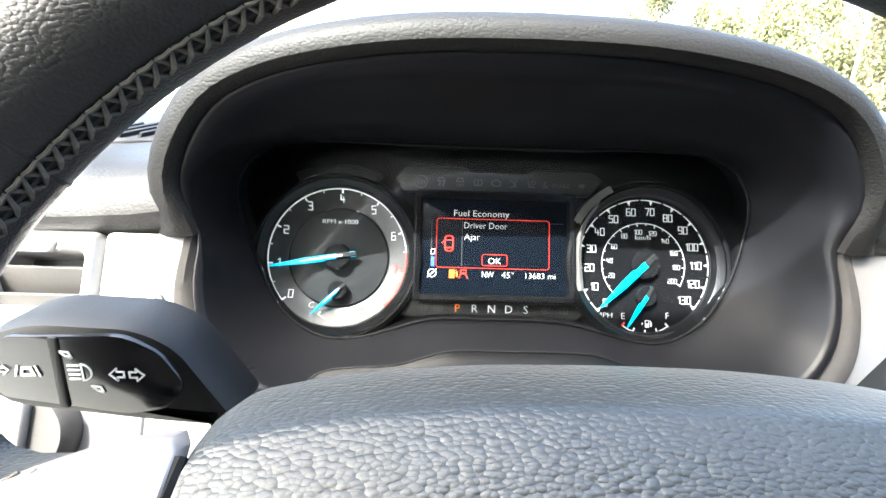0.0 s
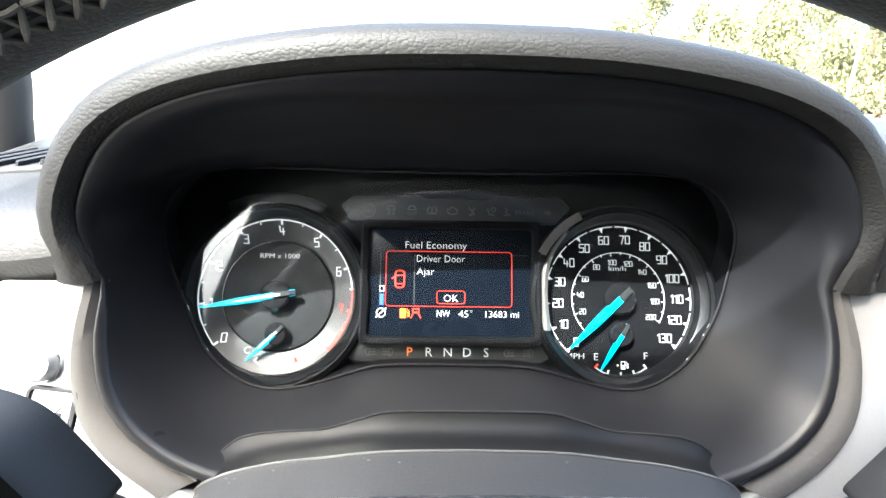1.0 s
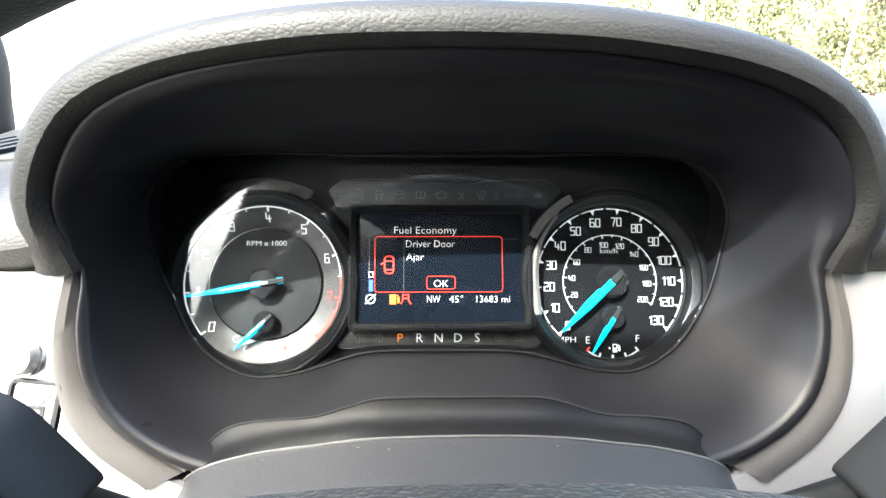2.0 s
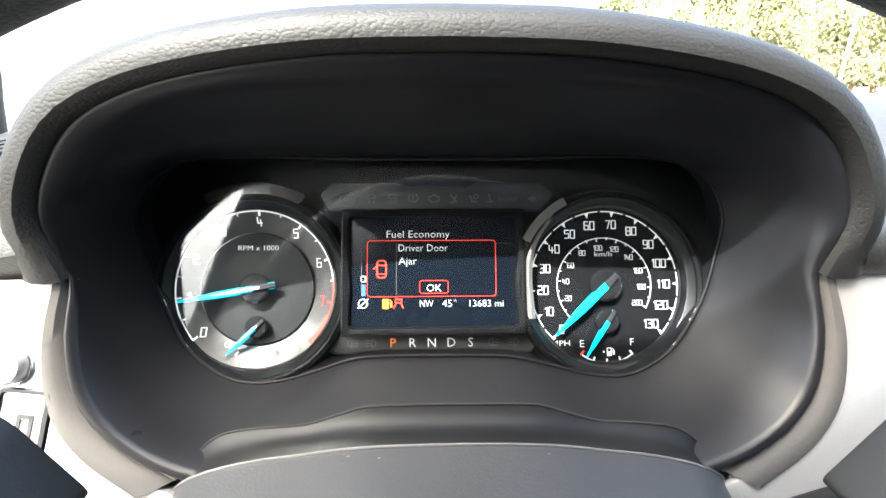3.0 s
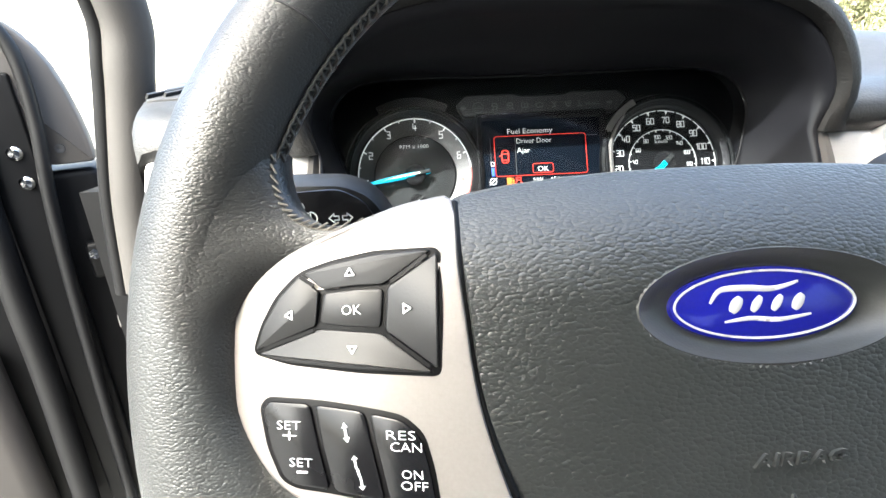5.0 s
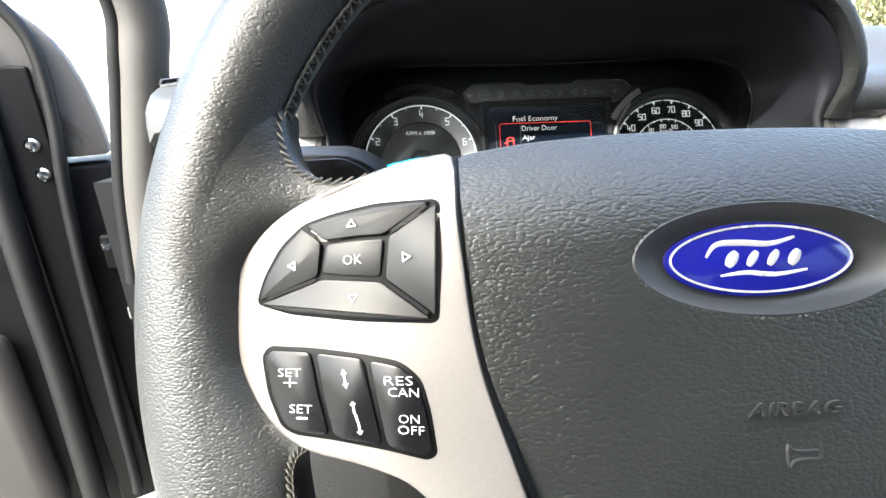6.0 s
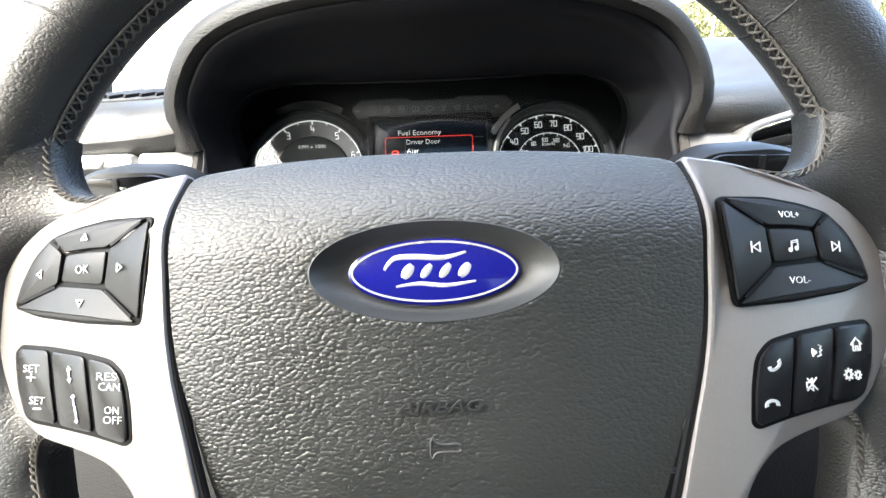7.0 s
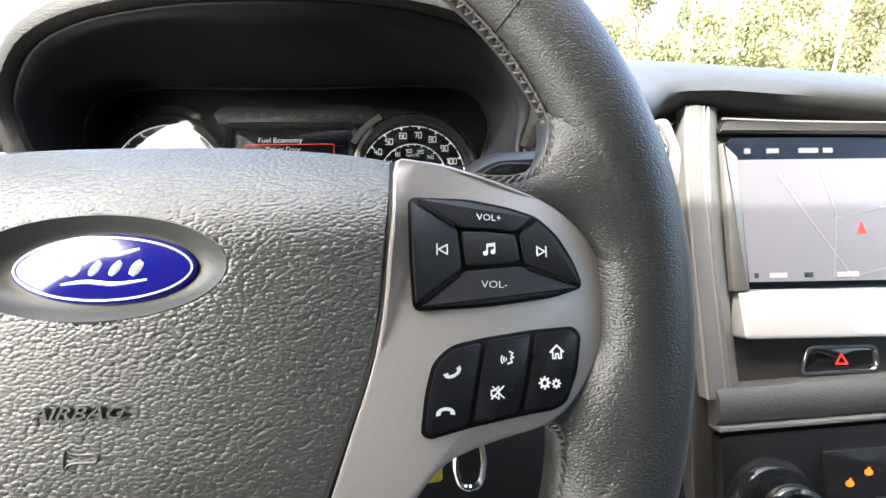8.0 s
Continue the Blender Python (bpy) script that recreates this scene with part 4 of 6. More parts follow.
    for x, turn in ((-0.043, 180), (-0.0325, 0), (0.0315, 180), (0.043, 0)):
        bm = ring_arc(0.0018, 0.0023, -90, 90, steps=10, bm=stroke(mm([(0, -2), (0, 2)]), 0.0005))
        for y in (-1.4, 0, 1.4):
            stroke(mm([(-0.8, y), (-3.2, y)]), 0.0005, bm=bm)
        part("unlit_sign", at(bm, x, -0.0294, z - 0.0002, turn), LIT_DIM, gs, smooth=False)
    ts = part("warning_strip", slab(fillet(mm([(-56, 41.6), (58, 41.6), (66, 49.4), (60, 55.5), (24, 56), (20, 53.8), (-14, 53.8), (-18, 56), (-54, 56), (-61, 50)]), 0.002), 0.008, 0.0007, flat, z), STRIP, cl, "dark grey strip of unlit warning signs")
    part("strip_frame", ring_band(fillet(mm([(-56, 41.6), (58, 41.6), (66, 49.4), (60, 55.5), (24, 56), (20, 53.8), (-14, 53.8), (-18, 56), (-54, 56), (-61, 50)]), 0.002), 0.0009, z + 0.0008), DARK_DISC, ts)
    part("unlit_sign", at(text("BRAKE", 0.0105, 0.0036), 0.0405, 0.0458, z + 0.0003), LIT_DIM, ts, smooth=False)
    part("unlit_sign", at(text("ABS", 0.0056, 0.0030), -0.0455, 0.0460, z + 0.0003), LIT_DIM, ts, smooth=False)
    part("unlit_sign", at(ring_arc(0.0037, 0.0041, 0, 360, steps=24), -0.0455, 0.0472, z + 0.0003), LIT_DIM, ts)
    def lamp(bm, x):
        part("unlit_sign", at(bm, x, 0.0474, z + 0.0003), LIT_DIM, ts, smooth=False)

    def skidding():
        return stroke(mm([(-2.2, 0.4), (-1.4, 2.4), (1.4, 2.4), (2.2, 0.4)]), 0.0006, closed=True)

    bm = skidding()
    for sx in (-1.2, 1.2):
        stroke(mm([(sx, -0.2), (sx + 0.7, -1.0), (sx - 0.5, -1.8), (sx + 0.4, -2.6)]), 0.0006, bm=bm)
    lamp(bm, -0.033)
    lamp(skidding(), -0.0215)
    part("unlit_sign", at(text("OFF", 0.0052, 0.0026), -0.0215, 0.0447, z + 0.0003), LIT_DIM, ts, smooth=False)
    bm = stroke(mm([(-1.6, 2.2), (-2.6, 0.4), (-2.0, -1.6), (2.0, -1.6), (2.6, 0.4), (1.6, 2.2)]), 0.0006)
    stroke(mm([(0, 2.0), (0, 0.2)]), 0.0006, bm=bm), stroke(mm([(0, -0.3), (0, -0.9)]), 0.0006, bm=bm)
    lamp(bm, -0.0105)
    lamp(stroke(mm([(-2.6, 1.0), (-1.2, 1.0), (-0.6, 2.0), (1.0, 2.0), (1.8, 1.0), (2.8, 1.0), (2.8, -1.2), (1.4, -1.8), (-1.4, -1.8), (-2.0, -0.8), (-2.6, -0.8)]), 0.0005, closed=True), 0.0005)
    lamp(stroke(mm([(-1.8, 2.2), (1.4, -2.0)]), 0.0006, bm=stroke(mm([(1.6, 1.8), (0.4, 0.4), (0.8, -1.4), (-1.6, -2.2)]), 0.0008)), 0.0115)
    lamp(stroke(mm([(-1.8, 1.4), (-0.8, -1.6), (1.8, -1.8)]), 0.0009, bm=ring_arc(0.0009, 0.0015, 0, 360, steps=14, centre=(0.0014, 0.0010))), 0.0220)
    lamp(stroke(mm([(-1.8, -1.8), (1.8, -1.8)]), 0.0006, bm=stroke(mm([(-1.0, 2.0), (0.2, 1.0), (-0.8, 0.0), (0.6, -1.2)]), 0.0006)), 0.0310)
    for x, turn in ((-0.0565, 180), (0.0535, 0)):
        part("unlit_sign", at(poly(mm([(-2, -0.8), (0, -0.8), (0, -2), (2.4, 0), (0, 2), (0, 0.8), (-2, 0.8)])), x, 0.0472, z + 0.0003, turn), LIT_DIM, ts, smooth=False)
    # raised arc over the speedometer and tab over the tachometer
    part("dial_brow", ring_arc(0.0485, 0.0530, 118, 152, 0.0105, 0.0022, 20, SPEEDO), STACK_EDGE, cl, "satin grey brow beside the speedometer")
    part("dial_tab", ring_arc(0.0500, 0.0560, 62, 118, 0.0070, 0.0040, 24, TACH), GLOSS, cl, "gloss black tab over the tachometer")
    part("lens_seal", tube([(q.x, q.y, 0.0126) for q in outline], 0.0009, 6, True), DIAL, cl, "thin black seal round the clear cover")
    pane = part("clear_cover", slab(inset(outline, 0.0008), 0.0008, 0.0, lambda x, y: 0.0128 + 0.000004 * math.cos(x * 20)), CLEAR, cl, "clear plastic cover", smooth=False)
    pane.visible_shadow = False
    return cl


build_cluster()


# ---- instrument hood ----
DASH = Matrix.Translation((0, 0, HUB))
OPEN_HALF = [(0, 122), (43, 121), (78, 117.5), (110, 111.5), (134, 103), (150, 92), (163, 73), (167.5, 55), (161, 32), (161.5, 10), (155, -12), (139, -28), (112, -40), (70, -47), (0, -50)]
CENTRE = Vector((0, 0.040))


def reach(outline, a):
    """Distance from CENTRE to a closed outline in direction a."""
    d, best = Vector((math.cos(a), math.sin(a))), 0.0
    n = len(outline)
    for i in range(n):
        p, q = Vector(outline[i][:2]) - CENTRE, Vector(outline[(i + 1) % n][:2]) - CENTRE
        e = q - p
        den = d.x * e.y - d.y * e.x
        if abs(den) < 1e-12:
            continue
        t, s = (p.x * e.y - p.y * e.x) / den, (p.x * d.y - p.y * d.x) / den
        if t > 0 and -1e-6 <= s <= 1 + 1e-6:
            best = max(best, t)
    return best


def face_y(z):
    return 0.179 if z > 0.033 else 0.179 + (z - 0.033) * 0.49


def build_hood():
    h = root("instrument_hood", DASH, "dark grained instrument hood with a smooth black inner shroud", "instrument hood")
    right = curve(mm(OPEN_HALF), steps=5)
    loop = [(p.x, p.y) for p in right] + [(-p.x, p.y) for p in right[-2:0:-1]]
    lens = []
    for p in curve(LENS, True, 4):
        w = CLUSTER @ Vector((p.x, p.y, 0.0125))
        lens.append((w.x, w.z - HUB, w.y))
    angles = [math.tau * k / 144 for k in range(144)]
    outer = [CENTRE + Vector((math.cos(a), math.sin(a))) * reach(loop, a) for a in angles]
    inner, ydeep = [], []
    for a in angles:
        r = reach(lens, a)
        q = CENTRE + Vector((math.cos(a), math.sin(a))) * r
        inner.append(q)
        up = (q.y - 0.0059) / 0.922
        ydeep.append(0.2282 + 0.388 * up - 0.0118)
    rings = []
    for s, dy, k in ((0.0, 0.0, 0.0), (0.0012, -0.0006, 0.0), (0.0035, -0.0004, 0.0), (0.010, 0.004, 0.0), (0.014, 0.012, 0.0), (0.0, 0.0, 0.30), (0.0, 0.0, 0.6), (0.0, 0.0, 0.9), (0.0, 0.0, 1.0), (0.0, 0.02, 1.0)):
        ring = []
        for i, a in enumerate(angles):
            o, q = outer[i], inner[i]
            d = (q - o)
            y0 = face_y(o.y)
            f = 0.3 + 0.7 * min(1.0, max(0.0, (o.y - 0.03) / 0.05))
            if k == 0.0:
                step = min(s * f, d.length * 0.5)
                w = o + d.normalized() * step if d.length > 1e-6 else o
                ring.append((w.x, y0 + dy * f, w.y))
            else:
                bulge = 0.010 * math.sin(k * math.pi) * (1 if math.sin(a) < 0 else 0.2)
                start = o + d.normalized() * min(0.014 * f, d.length * 0.5)
                w = start + (q - start) * k
                ring.append((w.x, (y0 + 0.012 * f) * (1 - k) + ydeep[i] * k + bulge * 0.3 + dy, w.y))
        rings.append(ring)
    part("inner_shroud", loft(rings), SHROUD, h, "smooth satin black inner shroud", sharp=75)
    # padded roll over the top
    upper = [i for i in range(144) if outer[i].y > 0.0325]
    upper.sort(key=lambda i: angles[i] if angles[i] < math.pi * 1.5 else angles[i] - math.tau)
    pts = [outer[i] for i in upper]
    prof = ((0.0004, 0.1812), (-0.0004, 0.1788), (0.0008, 0.1755), (0.0045, 0.1730), (0.0090, 0.1735), (0.0132, 0.1765), (0.0160, 0.1820), (0.0176, 0.1900), (0.0186, 0.205), (0.0190, 0.240), (0.0175, 0.300), (0.0100, 0.380), (-0.030, 0.50))
    secs = []
    for d, y in prof:
        row = []
        for i, p in enumerate(pts):
            t = (pts[min(i + 1, len(pts) - 1)] - pts[max(i - 1, 0)]).normalized()
            nrm = Vector((t.y, -t.x))
            flare = 0.012 * max(0.0, 1 - (p.y - 0.033) / 0.022) ** 2 if p.y < 0.055 else 0.0
            w = p + nrm * d * (1 + flare * 30 * (d > 0.002))
            row.append((w.x, y, max(w.y, 0.0325)))
        secs.append(row)
    part("hood_pad", loft(secs, closed=False), DASH_GRAIN, h, "dark grey grained padded hood")
    return h


build_hood()


# ---- dashboard ----
def dash_section(x, prof):
    return [(x, y * 0.001, z * 0.001) for y, z in prof]


def build_dashboard():
    d = root("dashboard", DASH, "dark grained dashboard top with silver trim panels", "dashboard")
    side = [(190, 20), (177, 33.5), (174, 40), (176.5, 50), (186, 58), (205, 62.5), (270, 67), (420, 80), (560, 66), (600, 20)]
    secs = [dash_section(x, [(y, z + dz) for y, z in side]) for x, dz in ((-0.176, 5), (-0.190, 3), (-0.22, 1), (-0.245, 0))]
    ends = [[(x - min(max(0.0, y - 174), 200) * 0.00045, y * 0.001, (z + dz) * 0.001) for y, z in side] for x, dz in ((-0.258, 0), (-0.266, -2), (-0.270, -8))]
    part("top_pad", loft(secs + ends, closed=False), DASH_LIT, d, "dark grained pad beside the hood")
    low = [[(-0.270 - min(max(0.0, y - 174), 200) * 0.00045, y * 0.001, (z + dz) * 0.001) for y, z in side] for dz in (-8, -60, -600)]
    part("dash_end", loft(low, closed=False), RUBBER, d, "black end of the dashboard by the door")
    # middle: from the hood to the centre stack and on to the far side
    near = [(190, 20), (177, 33.5), (174, 40), (176.5, 50), (186, 58), (205, 62.5), (260, 65), (420, 66), (720, 48), (800, 20)]
    mid = [(290, 43), (266, 47), (248, 53), (236, 60), (229, 69), (238, 78), (300, 95), (450, 112), (700, 85), (800, 20)]
    wide = [(290, 18), (266, 24), (248, 35), (236, 47), (229, 60), (238, 70), (300, 87), (450, 99), (700, 75), (800, 15)]
    far = [(290, -8), (266, -2), (250, 8), (240, 20), (235, 33), (244, 43), (300, 57), (450, 66), (700, 40), (800, 10)]

    def between(a, b, k):
        return [(p[0] * (1 - k) + q[0] * k, p[1] * (1 - k) + q[1] * k) for p, q in zip(a, b)]

    secs = [dash_section(x, between(near, mid, k)) for x, k in ((0.176, 0), (0.186, 0), (0.205, 0), (0.235, 0.10), (0.260, 0.42), (0.280, 0.85), (0.300, 1.0), (0.33, 1.0))]
    secs += [dash_section(x, between(mid, wide, k)) for x, k in ((0.36, 0.25), (0.40, 0.55), (0.44, 0.85))]
    secs += [dash_section(x, between(wide, far, k)) for x, k in ((0.48, 0.05), (0.56, 0.3), (0.66, 0.62), (0.80, 0.95), (1.20, 1.0))]
    part("centre_pad", loft(secs, closed=False), DASH_LIT, d, "dark grained pad over the centre stack", sharp=75)
    bm = bmesh.new()
    loft([[(x, 0.44, 0.045), (x, 0.50, 0.058), (x, 0.80, 0.045)] for x in (-0.20, 0, 0.30)], closed=False, bm=bm)
    part("cowl_pad", bm, DASH_LIT, d)
    # defroster grille near the windscreen
    g = root("defroster_grille", DASH @ Matrix.Translation((-0.262, 0.300, 0.0705)) @ Matrix.Rotation(radians(4.8), 4, "X") @ Matrix.Rotation(radians(20), 4, "Z"), "dark slatted side defroster grille on the dashboard top", "air vent")
    part("frame", slab(fillet(mm([(-52, -38), (42, -38), (54, 38), (-24, 38)]), 0.008), 0.003, 0.001, flat, 0.001), MATTE, g)
    for k in range(7):
        x = -0.036 + 0.0120 * k
        part("slat", shift(box(-0.0008, 0.0008, -0.030, 0.030, -0.002, 0.0025), Matrix.Translation((x, 0, 0.002)) @ Matrix.Rotation(radians(-28), 4, "Z") @ Matrix.Rotation(radians(30), 4, "Y")), MATTE, g, smooth=False)
    return d


build_dashboard()

# silver trim, in a plane that leans towards the driver at its foot
FACE = DASH @ Matrix.Translation((0, 0.179, 0.033)) @ Matrix.Rotation(radians(90 - 26.1), 4, "X")
PANEL = [(165.5, -0.5), (166.5, -12), (166.8, -25), (165, -38), (160, -52), (147, -69), (128, -82), (112, -88), (100, -100), (150, -112), (206, -112), (206, -0.5)]


def build_trim(side):
    f = (lambda p: [(side * x, y) for x, y in p])
    t = thing("trim_panel", slab(fillet(mm(f(PANEL)), 0.004), 0.012, 0.0012), TRIM_SILVER, "satin silver trim panel beside the instruments", "trim panel", "trim panels", m=FACE)
    rim = curve(mm(f([(160.8, 0), (162, -25), (155.5, -50), (139.5, -68), (114, -83)])), steps=6)
    wide = [0.0066 + 0.0062 * (i / (len(rim) - 1)) ** 1.3 for i in range(len(rim))]
    rows = [[(p.x + side * (a * w + b), p.y - 0.45 * w * a, z) for p, w in zip(rim, wide)] for a, b, z in ((0, -0.001, -0.010), (0, -0.0005, -0.0040), (0.1, 0, -0.0028), (0.45, 0, 0.0006), (0.9, 0, 0.0014), (1.0, 0, 0.0010), (1.02, 0, -0.004))]
    part("edge_strip", loft(rows, closed=False), PILLAR, t, "dark grey chamfer")
    part("edge_line", tube([(p.x - side * 0.0004, p.y, -0.0036) for p in rim], 0.0006, 6), STACK_EDGE, t, "thin pale bead that draws a bright edge")
    return t


def frame_ring(outer, inner, z0, z1, deep):
    rows = [[(q.x, q.y, z0 - 0.010) for q in outer], [(q.x, q.y, z0) for q in outer], [(q.x, q.y, z1) for q in inset(outer, 0.002)], [(q.x, q.y, z1) for q in inset(inner, -0.0015)], [(q.x, q.y, z1 - 0.002) for q in inner], [(q.x, q.y, z1 - deep) for q in inset(inner, 0.002)]]
    return loft(rows)


build_trim(-1), build_trim(1)
v = root("air_vent", FACE, "silver framed air vent with grey slats", "air vent", "dashboard vents")
part("vent_frame", frame_ring(fillet(mm([(-268, -52), (-207, -52), (-207, -0.5), (-268, -0.5)]), 0.006), fillet(mm([(-261, -38), (-214, -38), (-214, -11), (-261, -11)]), 0.004), 0.0, 0.003, 0.03), TRIM_SILVER, v, "satin silver vent frame")
part("vent_back", slab(mm([(-263, -40), (-212, -40), (-212, -9), (-263, -9)]), 0.002, 0, flat, -0.024), MATTE, v)
for y in (-0.0180, -0.0315):
    part("slat", shift(box(-0.0235, 0.0235, -0.0011, 0.0011, -0.016, 0.0, 0.0008), Matrix.Translation((-0.2375, y, -0.004)) @ Matrix.Rotation(radians(-60), 4, "X")), PILLAR, v, "broad grey slat")
part("vent_tab", slab(fillet(mm([(-247, -12), (-229, -12), (-226, -6), (-250, -6)]), 0.002), 0.004, 0.001, flat, 0.005), TRIM_SILVER, v)
v = root("air_vent", FACE, "silver framed slanting air vent with dark slats", "air vent", "dashboard vents")
OUT = [(196, -36), (196, -1), (210, 6), (262, 19), (270, -8), (264, -36)]
INN = [(205, -18), (203, -5), (214, 1), (254, 12), (261, -6), (256, -20)]
part("vent_frame", frame_ring(fillet(mm(OUT), 0.008, 5), fillet(mm(INN), 0.006, 5), 0.0, 0.006, 0.03), TRIM_SILVER, v, "satin silver vent frame")
part("vent_lining", frame_ring(inset(fillet(mm(INN), 0.006, 5), -0.0005), inset(fillet(mm(INN), 0.006, 5), 0.0025), 0.004, 0.0066, 0.03), CHROME, v)
part("vent_back", slab(mm([(200, -34), (198, 4), (262, 18), (266, -32)]), 0.002, 0, flat, -0.020), MATTE, v)
for k in range(3):
    part("slat", shift(box(-0.027, 0.027, -0.0009, 0.0009, -0.018, 0.0, 0.0006), Matrix.Translation((0.2310, -0.012 + 0.0080 * k, -0.002)) @ Matrix.Rotation(radians(12), 4, "Z") @ Matrix.Rotation(radians(-50), 4, "X")), KEY_BLACK, v)

k = root("dimmer_knob", FACE @ Matrix.Translation((-0.180, -0.0365, 0)), "small chrome dimmer knob on the silver trim", "knob")
part("knob_body", lathe([(0.0068, 0.0), (0.0068, 0.004), (0.0058, 0.0058), (0.0, 0.0062)], 32), TRIM_SILVER, k)
part("knob_ring", lathe([(0.0078, 0.0), (0.0078, 0.0012), (0.0068, 0.0016), (0.0, 0.0016)], 32), CHROME, k)
k = root("rocker_switch", FACE @ Matrix.Translation((-0.1755, -0.0590, 0)) @ Matrix.Rotation(radians(-6), 4, "Z"), "silver framed square rocker switch on the trim", "switch")
sq = fillet(mm([(-11.5, -14), (11.5, -14), (11.5, 14), (-11.5, 14)]), 0.004)
part("switch_frame", frame_ring(sq, inset(sq, 0.0022), 0.0, 0.0012, 0.004), SHROUD, k)
part("switch_key", slab(inset(sq, 0.0028), 0.003, 0.001, flat, 0.0008), TRIM_SILVER, k, "silver switch key")
part("sign", at(stroke(mm([(-2.5, -4), (2.5, -4), (2.5, 4), (-2.5, 4)]), 0.0016, closed=True), 0.002, -0.001, 0.0009), KEY_BLACK, k)

# lower panels under the trim
low = thing("lower_panel", slab(fillet(mm([(-268, -240), (255, -240), (255, -102), (-268, -102)]), 0.01), 0.02, 0.004, flat, -0.006), DASH_GRAIN, "dark grained lower dashboard panel", "dashboard panel", kind="structure", m=FACE)
up = thing("dash_carrier", box(-0.33, 1.2, 0.345, 0.60, -0.75, 0.030), MATTE, "matt black dashboard body", "dashboard panel", kind="structure", m=DASH)
k = root("headlamp_switch", FACE @ Matrix.Translation((-0.222, -0.095, 0.0)), "silver rotary headlamp switch on the lower panel", "knob")
part("switch_plate", slab(fillet(mm([(-45, -32), (45, -32), (45, 32), (-45, 32)]), 0.008), 0.008, 0.002, flat, 0.002), TRIM_SILVER, k)
part("switch_dial", lathe([(0.019, 0.0), (0.019, 0.010), (0.017, 0.013), (0.0, 0.013)], 40), PILLAR, k)
part("switch_grip", box(-0.003, 0.003, -0.016, 0.016, 0.012, 0.018, 0.0015), TRIM_SILVER, k)


# ---- steering column ----
def build_column():
    c = root("steering_column", DASH, "black plastic steering column cover", "column cover")
    half_r = [(0, 155.5, -15.4), (22, 155.5, -15.5), (36, 155.5, -16.2), (48, 155.5, -20), (62, 155.5, -24.6), (80, 155.5, -26), (95, 155.5, -28.4), (105, 155.5, -34.5), (117.5, 155.5, -49.5), (127, 155.5, -61)]
    half_f = [(0, 138, -20.2), (22, 138, -20.5), (36, 138, -21.2), (46, 138, -22.2), (58, 138, -24), (74, 138, -26.2), (88, 138, -29.3), (98, 138.5, -32.8), (108, 141, -39.5), (117, 147, -50)]
    ridge = curve(mm([(-x, y, z) for x, y, z in half_r[:0:-1]] + half_r), steps=5)
    front = curve(mm([(-x, y, z) for x, y, z in half_f[:0:-1]] + half_f), steps=5)
    bm = loft([[p + Vector((0, b, c)) for p in ridge] for b, c in ((0.008, -0.03), (0.0014, -0.0026), (0.0008, -0.0003))], closed=False)
    loft([[p + Vector((0, b, c)) for p in ridge] for b, c in ((0.0008, -0.0003), (-0.0005, 0.0))], closed=False, bm=bm)
    rows = [[p.lerp(q, k) + Vector((0, 0.0022 * math.sin(math.pi * k), -0.0030 * math.sin(math.pi * k))) for p, q in zip(ridge, front)] for k in (0.03, 0.12, 0.3, 0.5, 0.7, 0.88, 0.97)]
    loft(rows, closed=False, bm=bm)
    part("column_gaiter", bm, RUBBER, c, "smooth black surround with a crisp ridge")
    bm = loft([[p + Vector((0, b, c)) for p in front] for b, c in ((0.0016, -0.006), (0.0009, -0.0003), (0.0, 0.0002), (-0.0012, -0.0004))], closed=False)
    loft([[Vector((p.x * kx, p.y + b, p.z + c)) for p in front] for b, c, kx in ((-0.0012, -0.0004, 1.0), (-0.010, -0.0022, 0.99), (-0.030, -0.0070, 0.965), (-0.055, -0.0140, 0.92), (-0.093, -0.026, 0.84))], closed=False, bm=bm)
    cover = part("column_cover", bm, MATTE, c, "matt black column cover")
    # edge highlights of cover and ridge, put in as thin beads of paler colour
    part("cover_glint", tube([p + Vector((0, -0.0004, 0.0002)) for p in front], 0.0005, 6), STACK_EDGE, cover, "thin pale bead that draws a bright edge")
    part("ridge_glint", tube([p + Vector((0, 0.0002, 0.0)) for p in ridge], 0.0004, 6), DARK_DISC, c, "thin grey bead that draws an edge highlight")
    rnd, bm = random.Random(4), bmesh.new()
    for i in range(34):
        p, k = front[rnd.randrange(8, len(front) - 8)], rnd.random()
        r = rnd.uniform(0.00015, 0.00045)
        bmesh.ops.create_icosphere(bm, subdivisions=1, radius=r, matrix=Matrix.Translation((p.x * (1 - 0.035 * k), p.y - 0.0012 - 0.0288 * k, p.z - 0.0004 - 0.0066 * k)) @ Matrix.Diagonal((rnd.uniform(1, 3), 1, 0.6, 1)))
    fl = part("dust", bm, THREAD, c, "pale specks of dust")
    tagged(fl, kind="stuff")
    part("column_tube", tube([(0, 0.14, -0.095), (0, 0.03, -0.062)], 0.036, 24), MATTE, c)
    lower = [[(x * kx, y, z + dz) for x, z in mm([(-112, -58), (-100, -100), (-60, -125), (60, -125), (100, -100), (112, -58)])] for y, dz, kx in ((0.16, 0, 1), (0.10, 0.005, 0.95), (0.045, 0.02, 0.85))]
    part("lower_cover", loft(lower, closed=False), MATTE, c)
    return c


build_column()


